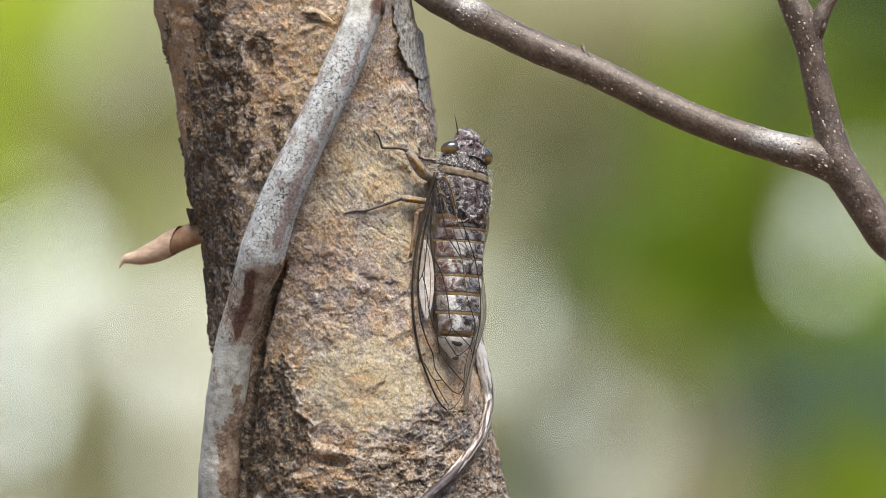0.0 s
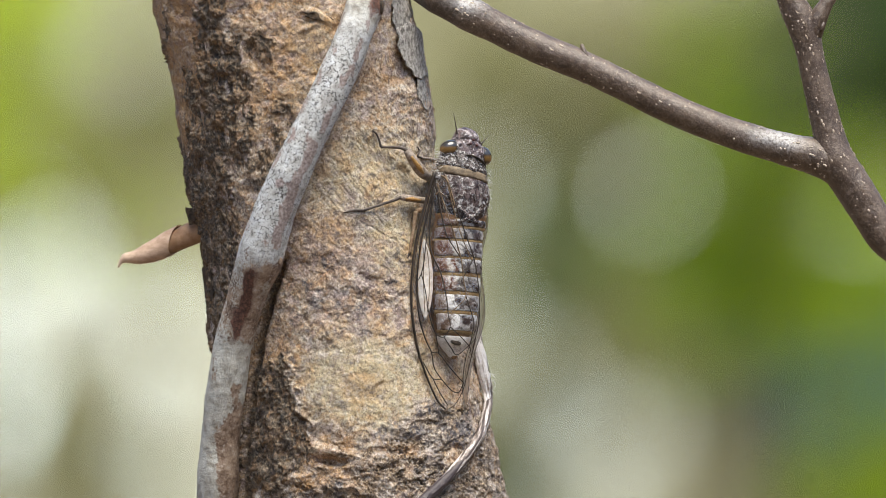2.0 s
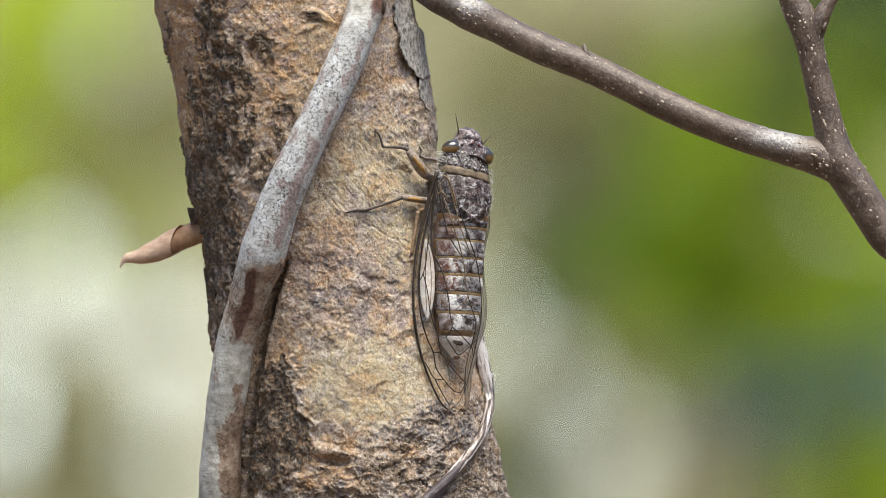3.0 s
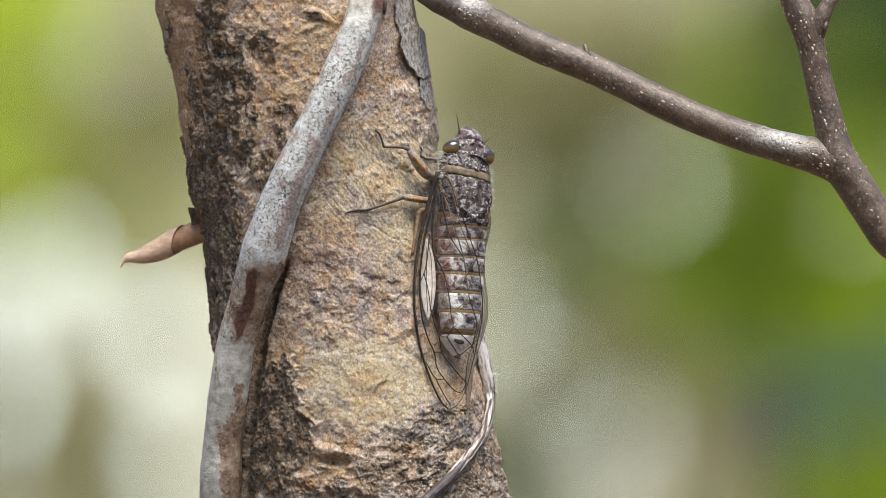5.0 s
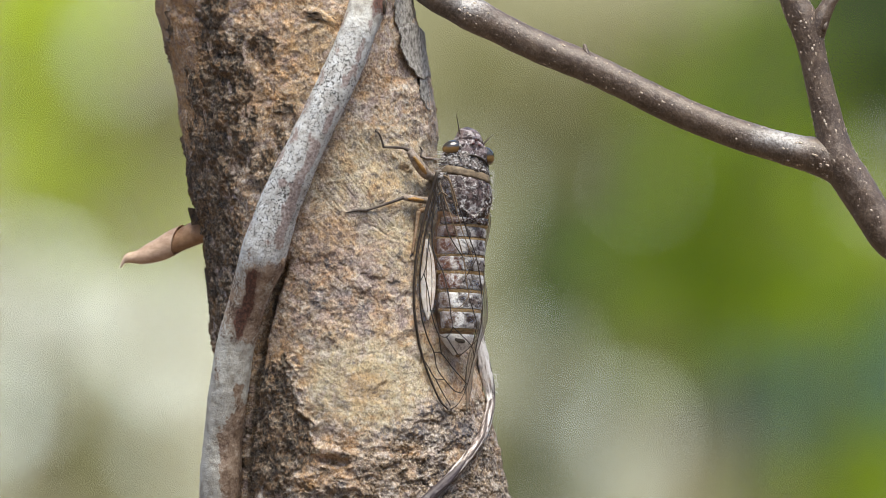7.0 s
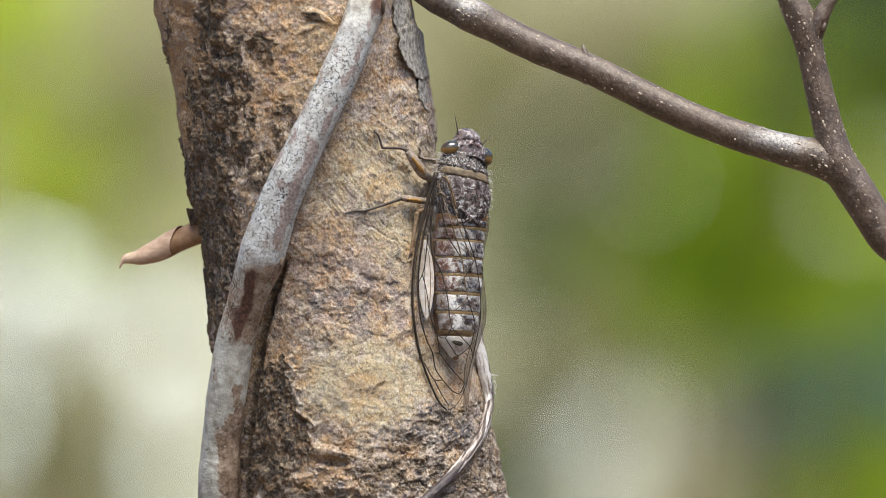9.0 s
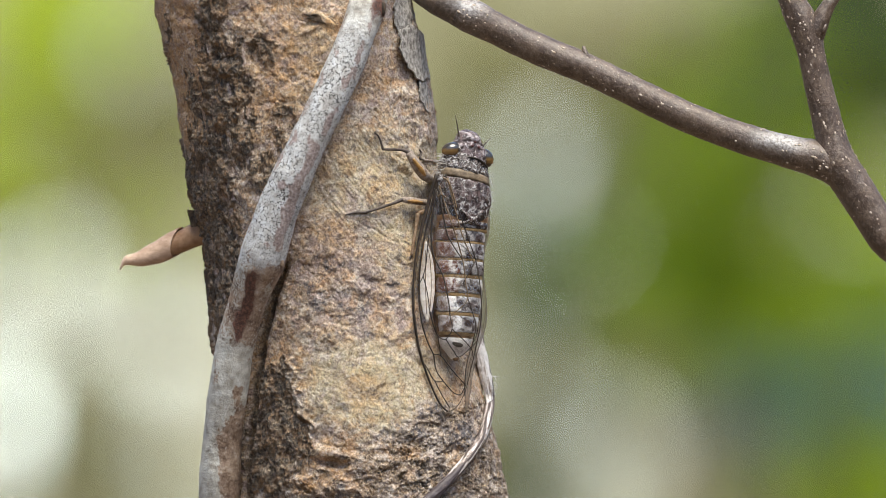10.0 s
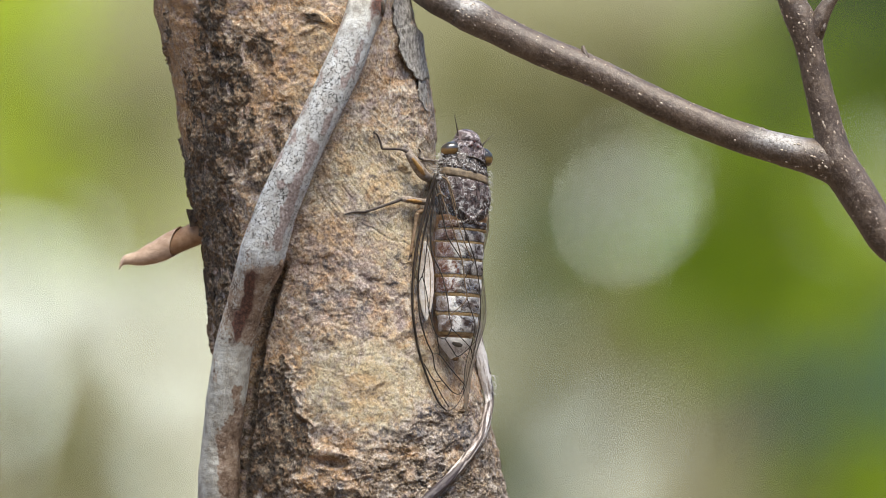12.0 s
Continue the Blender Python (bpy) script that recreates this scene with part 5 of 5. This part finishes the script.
def spray(name, label, px, py, depth, rx, ry, count, size, mat, seed, group=""):
    """A leafy spray: a woody stem down to the ground, side twigs and leaves over an oval of the plan."""
    rng = random.Random(seed)
    c = P(px, py, depth)
    k = (S + depth) / S * U
    ob = thing(name, Matrix.Translation((c.x + rng.uniform(-0.1, 0.1), depth, 0.0)), label, "shrub", group)
    base = np.array((ob.location.x, depth, 0.0))
    top = np.array(c)
    stem = spline([base, base * 0.5 + top * 0.5 + np.array((rng.uniform(-0.05, 0.05), 0.05, 0)), top, top + np.array((rng.uniform(-0.03, 0.03), 0.03, ry * k * 0.9))], 30)
    part("stem", tube(stem, np.linspace(0.009, 0.002, 30), 8, rough=0.1), STEMWOOD, ob)
    verts, faces = [], []
    for i in range(count):
        a, r = rng.uniform(0, 2 * math.pi), math.sqrt(rng.uniform(0, 1))
        at = Vector((c.x + rx * k * r * math.cos(a), depth + rng.uniform(-0.12, 0.12), c.z + ry * k * r * math.sin(a)))
        bits = []
        leaf_mesh(bits, at, size * rng.uniform(0.7, 1.3), (rng.uniform(-0.8, 0.8), -1, rng.uniform(0.1, 1.3)), rng.uniform(-3.1, 3.1), rng)
        rows = bits[0]
        o = len(verts)
        for row in rows:
            verts.extend(row)
        for j in range(len(rows) - 1):
            for s in range(2):
                faces.append((o + j * 3 + s, o + j * 3 + s + 1, o + j * 3 + s + 4, o + j * 3 + s + 3))
        if i % 4 == 0:
            q = stem[min(29, 18 + i % 12)]
            part("twig", tube(spline([q, (q + np.array(at)) / 2 + np.array((0, 0.01, -0.01)), np.array(at)], 8), np.linspace(0.0022, 0.001, 8), 6), STEMWOOD, ob)
    me = bpy.data.meshes.new("leaves")
    me.from_pydata([tuple(v) for v in verts], [], faces)
    me.shade_smooth()
    part("foliage", me, mat, ob, kind="stuff")
    return ob


STEMWOOD = plain("shrub_stem", (0.06, 0.045, 0.03), (0.16, 0.12, 0.08), 0.01, 0.8, 0.001)
LIME = leaf_material("lime_leaf", (0.30, 0.42, 0.015), (0.42, 0.52, 0.04))
GREEN = leaf_material("green_leaf", (0.145, 0.25, 0.005), (0.235, 0.33, 0.01), 0.55)
OLIVE = leaf_material("olive_leaf", (0.16, 0.17, 0.06), (0.25, 0.24, 0.11))
TEAL = leaf_material("blue_green_leaf", (0.055, 0.135, 0.12), (0.10, 0.20, 0.185))
DEEP = leaf_material("deep_green_leaf", (0.03, 0.06, 0.015), (0.07, 0.11, 0.03))


def build_wood():
    """The leafy sprays, with the sway of each: reach in metres, period, and a slow drift (seconds, metres)."""
    made = []
    still = ((0, 0.0), (12, 0.0))
    for k, (mat, words, px, py, depth, rx, ry, count, size, reach, period, drift) in enumerate((
            (LIME, "yellow-green", 35, 25, 9.0, 95, 90, 26, 0.08, 0.014, 3.1, still),
            (OLIVE, "olive", 210, 210, 11.0, 110, 120, 18, 0.09, 0.012, 3.7, still),
            (LIME, "yellow-green", -20, 310, 7.5, 45, 50, 5, 0.07, 0.014, 2.6, still),
            (OLIVE, "olive", 160, 800, 11.0, 70, 90, 14, 0.09, 0.012, 3.3, still),
            (LIME, "yellow-green", 230, 340, 12.0, 80, 80, 8, 0.09, 0.012, 3.9, still),
            (GREEN, "bright green", 1290, 400, 8.0, 62, 240, 38, 0.08, 0.014, 3.4, still),
            (GREEN, "bright green", 1370, 130, 8.5, 90, 80, 14, 0.08, 0.014, 2.9, still),
            (DEEP, "deep green", 1545, 60, 9.0, 90, 140, 90, 0.08, 0.012, 3.0, still),
            (TEAL, "blue-green", 1510, 680, 9.0, 95, 100, 66, 0.08, 0.016, 3.6, still),
            (GREEN, "bright green", 1575, 480, 7.5, 40, 80, 10, 0.07, 0.016, 2.8, still),
            (GREEN, "bright green", 1540, 860, 8.5, 110, 50, 24, 0.08, 0.014, 3.2, still),
            (DEEP, "deep green", 1015, 500, 11.0, 40, 95, 26, 0.09, 0.016, 3.5, still),
            (OLIVE, "olive", 1170, 560, 10.5, 70, 120, 14, 0.09, 0.018, 3.8, still),
            (OLIVE, "olive", 1150, 110, 11.5, 150, 90, 24, 0.10, 0.014, 4.1, still),
            (OLIVE, "olive", 1290, 720, 12.0, 100, 90, 18, 0.10, 0.014, 3.3, still),
            (OLIVE, "olive", 890, 120, 12.5, 90, 110, 16, 0.10, 0.014, 3.6, still),
            (DEEP, "deep green", 900, 850, 11.0, 40, 50, 8, 0.09, 0.014, 3.1, still),
            (OLIVE, "olive", 1062, 372, 19.0, 56, 60, 64, 0.07, 0.004, 3.7, ((0, 0.0), (8.5, 0.0), (9.5, 0.02), (10.5, 0.07), (11.5, 0.13), (12, 0.14))),
            (OLIVE, "olive", 940, 292, 19.0, 52, 58, 52, 0.07, 0.004, 3.3, ((0, 0.0), (8.0, 0.0), (9.2, -0.04), (10.3, -0.10), (11.2, -0.02), (12, 0.0))),
            (OLIVE, "olive", 1455, 480, 19.0, 58, 62, 44, 0.07, 0.004, 3.5, ((0, 0.15), (0.7, 0.13), (1.8, 0.02), (3.0, 0.0), (4.6, 0.16), (12, 0.17))),
            (DEEP, "deep green", 1430, 50, 7.9, 90, 70, 5, 0.08, 0.014, 3.4, still),
            (DEEP, "deep green", 1330, 110, 7.9, 80, 70, 3, 0.07, 0.014, 3.4, still))):
        ob = spray("shrub", f"{words} leafy shrub far out of focus in the wood", px, py, depth, rx, ry, count, size, mat, 100 + k, "shrubs in the wood")
        made.append((ob, reach, period, k, drift))
    return made


def motions():
    """The sway of the shrubs and the pumping of the cicada's abdomen."""
    for ob, reach, period, k, drift in SHRUBS:
        home = ob.matrix_basis.copy()
        rows = []
        for j in range(25):
            t = j * 0.5
            a = 2 * math.pi * (t / period + 0.37 * k)
            dx = reach * (math.sin(a) + 0.5 * math.sin(2.3 * a + k))
            dx += float(np.interp(t, [d[0] for d in drift], [d[1] for d in drift]))
            rows.append((t, Matrix.Translation((dx, 0.0, 0.0)) @ home @ pose(0, 0, 0, 0, 0.4 * math.sin(1.3 * a), 1.5 * math.sin(0.8 * a + k))))
        walk(ob, rows)
    home = ABDOMEN.matrix_basis.copy()
    walk(ABDOMEN, [(t, home @ pose(0, up * U, 0, 0, 0, lean)) for t, up, lean in (
        (0.0, 0, 0), (0.5, 0, 0), (1.0, 0, -0.15), (1.5, 0, 0.2), (2.0, 0, -0.15), (3.0, 0, 0.1), (4.8, 1.6, 0.0), (5.5, 2.8, 0.6), (6.0, 2.0, 0.6), (6.5, 3.0, 0.3), (7.0, 4.2, 0.6), (8.0, 2.4, 0.4), (9.0, 1.0, 0.2),
        (9.5, 0, 0), (10.0, 0.8, -0.2), (10.5, 0, -0.2), (11.0, -1.2, -0.2), (11.5, 0, 0.2), (12.0, 0, 0))])


build_ground()
build_backdrop()
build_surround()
SHRUBS = build_wood()
build_tree()
build_vine()
build_sapling()
build_leaf_and_tendril()
CICADA, ABDOMEN = build_cicada()
motions()
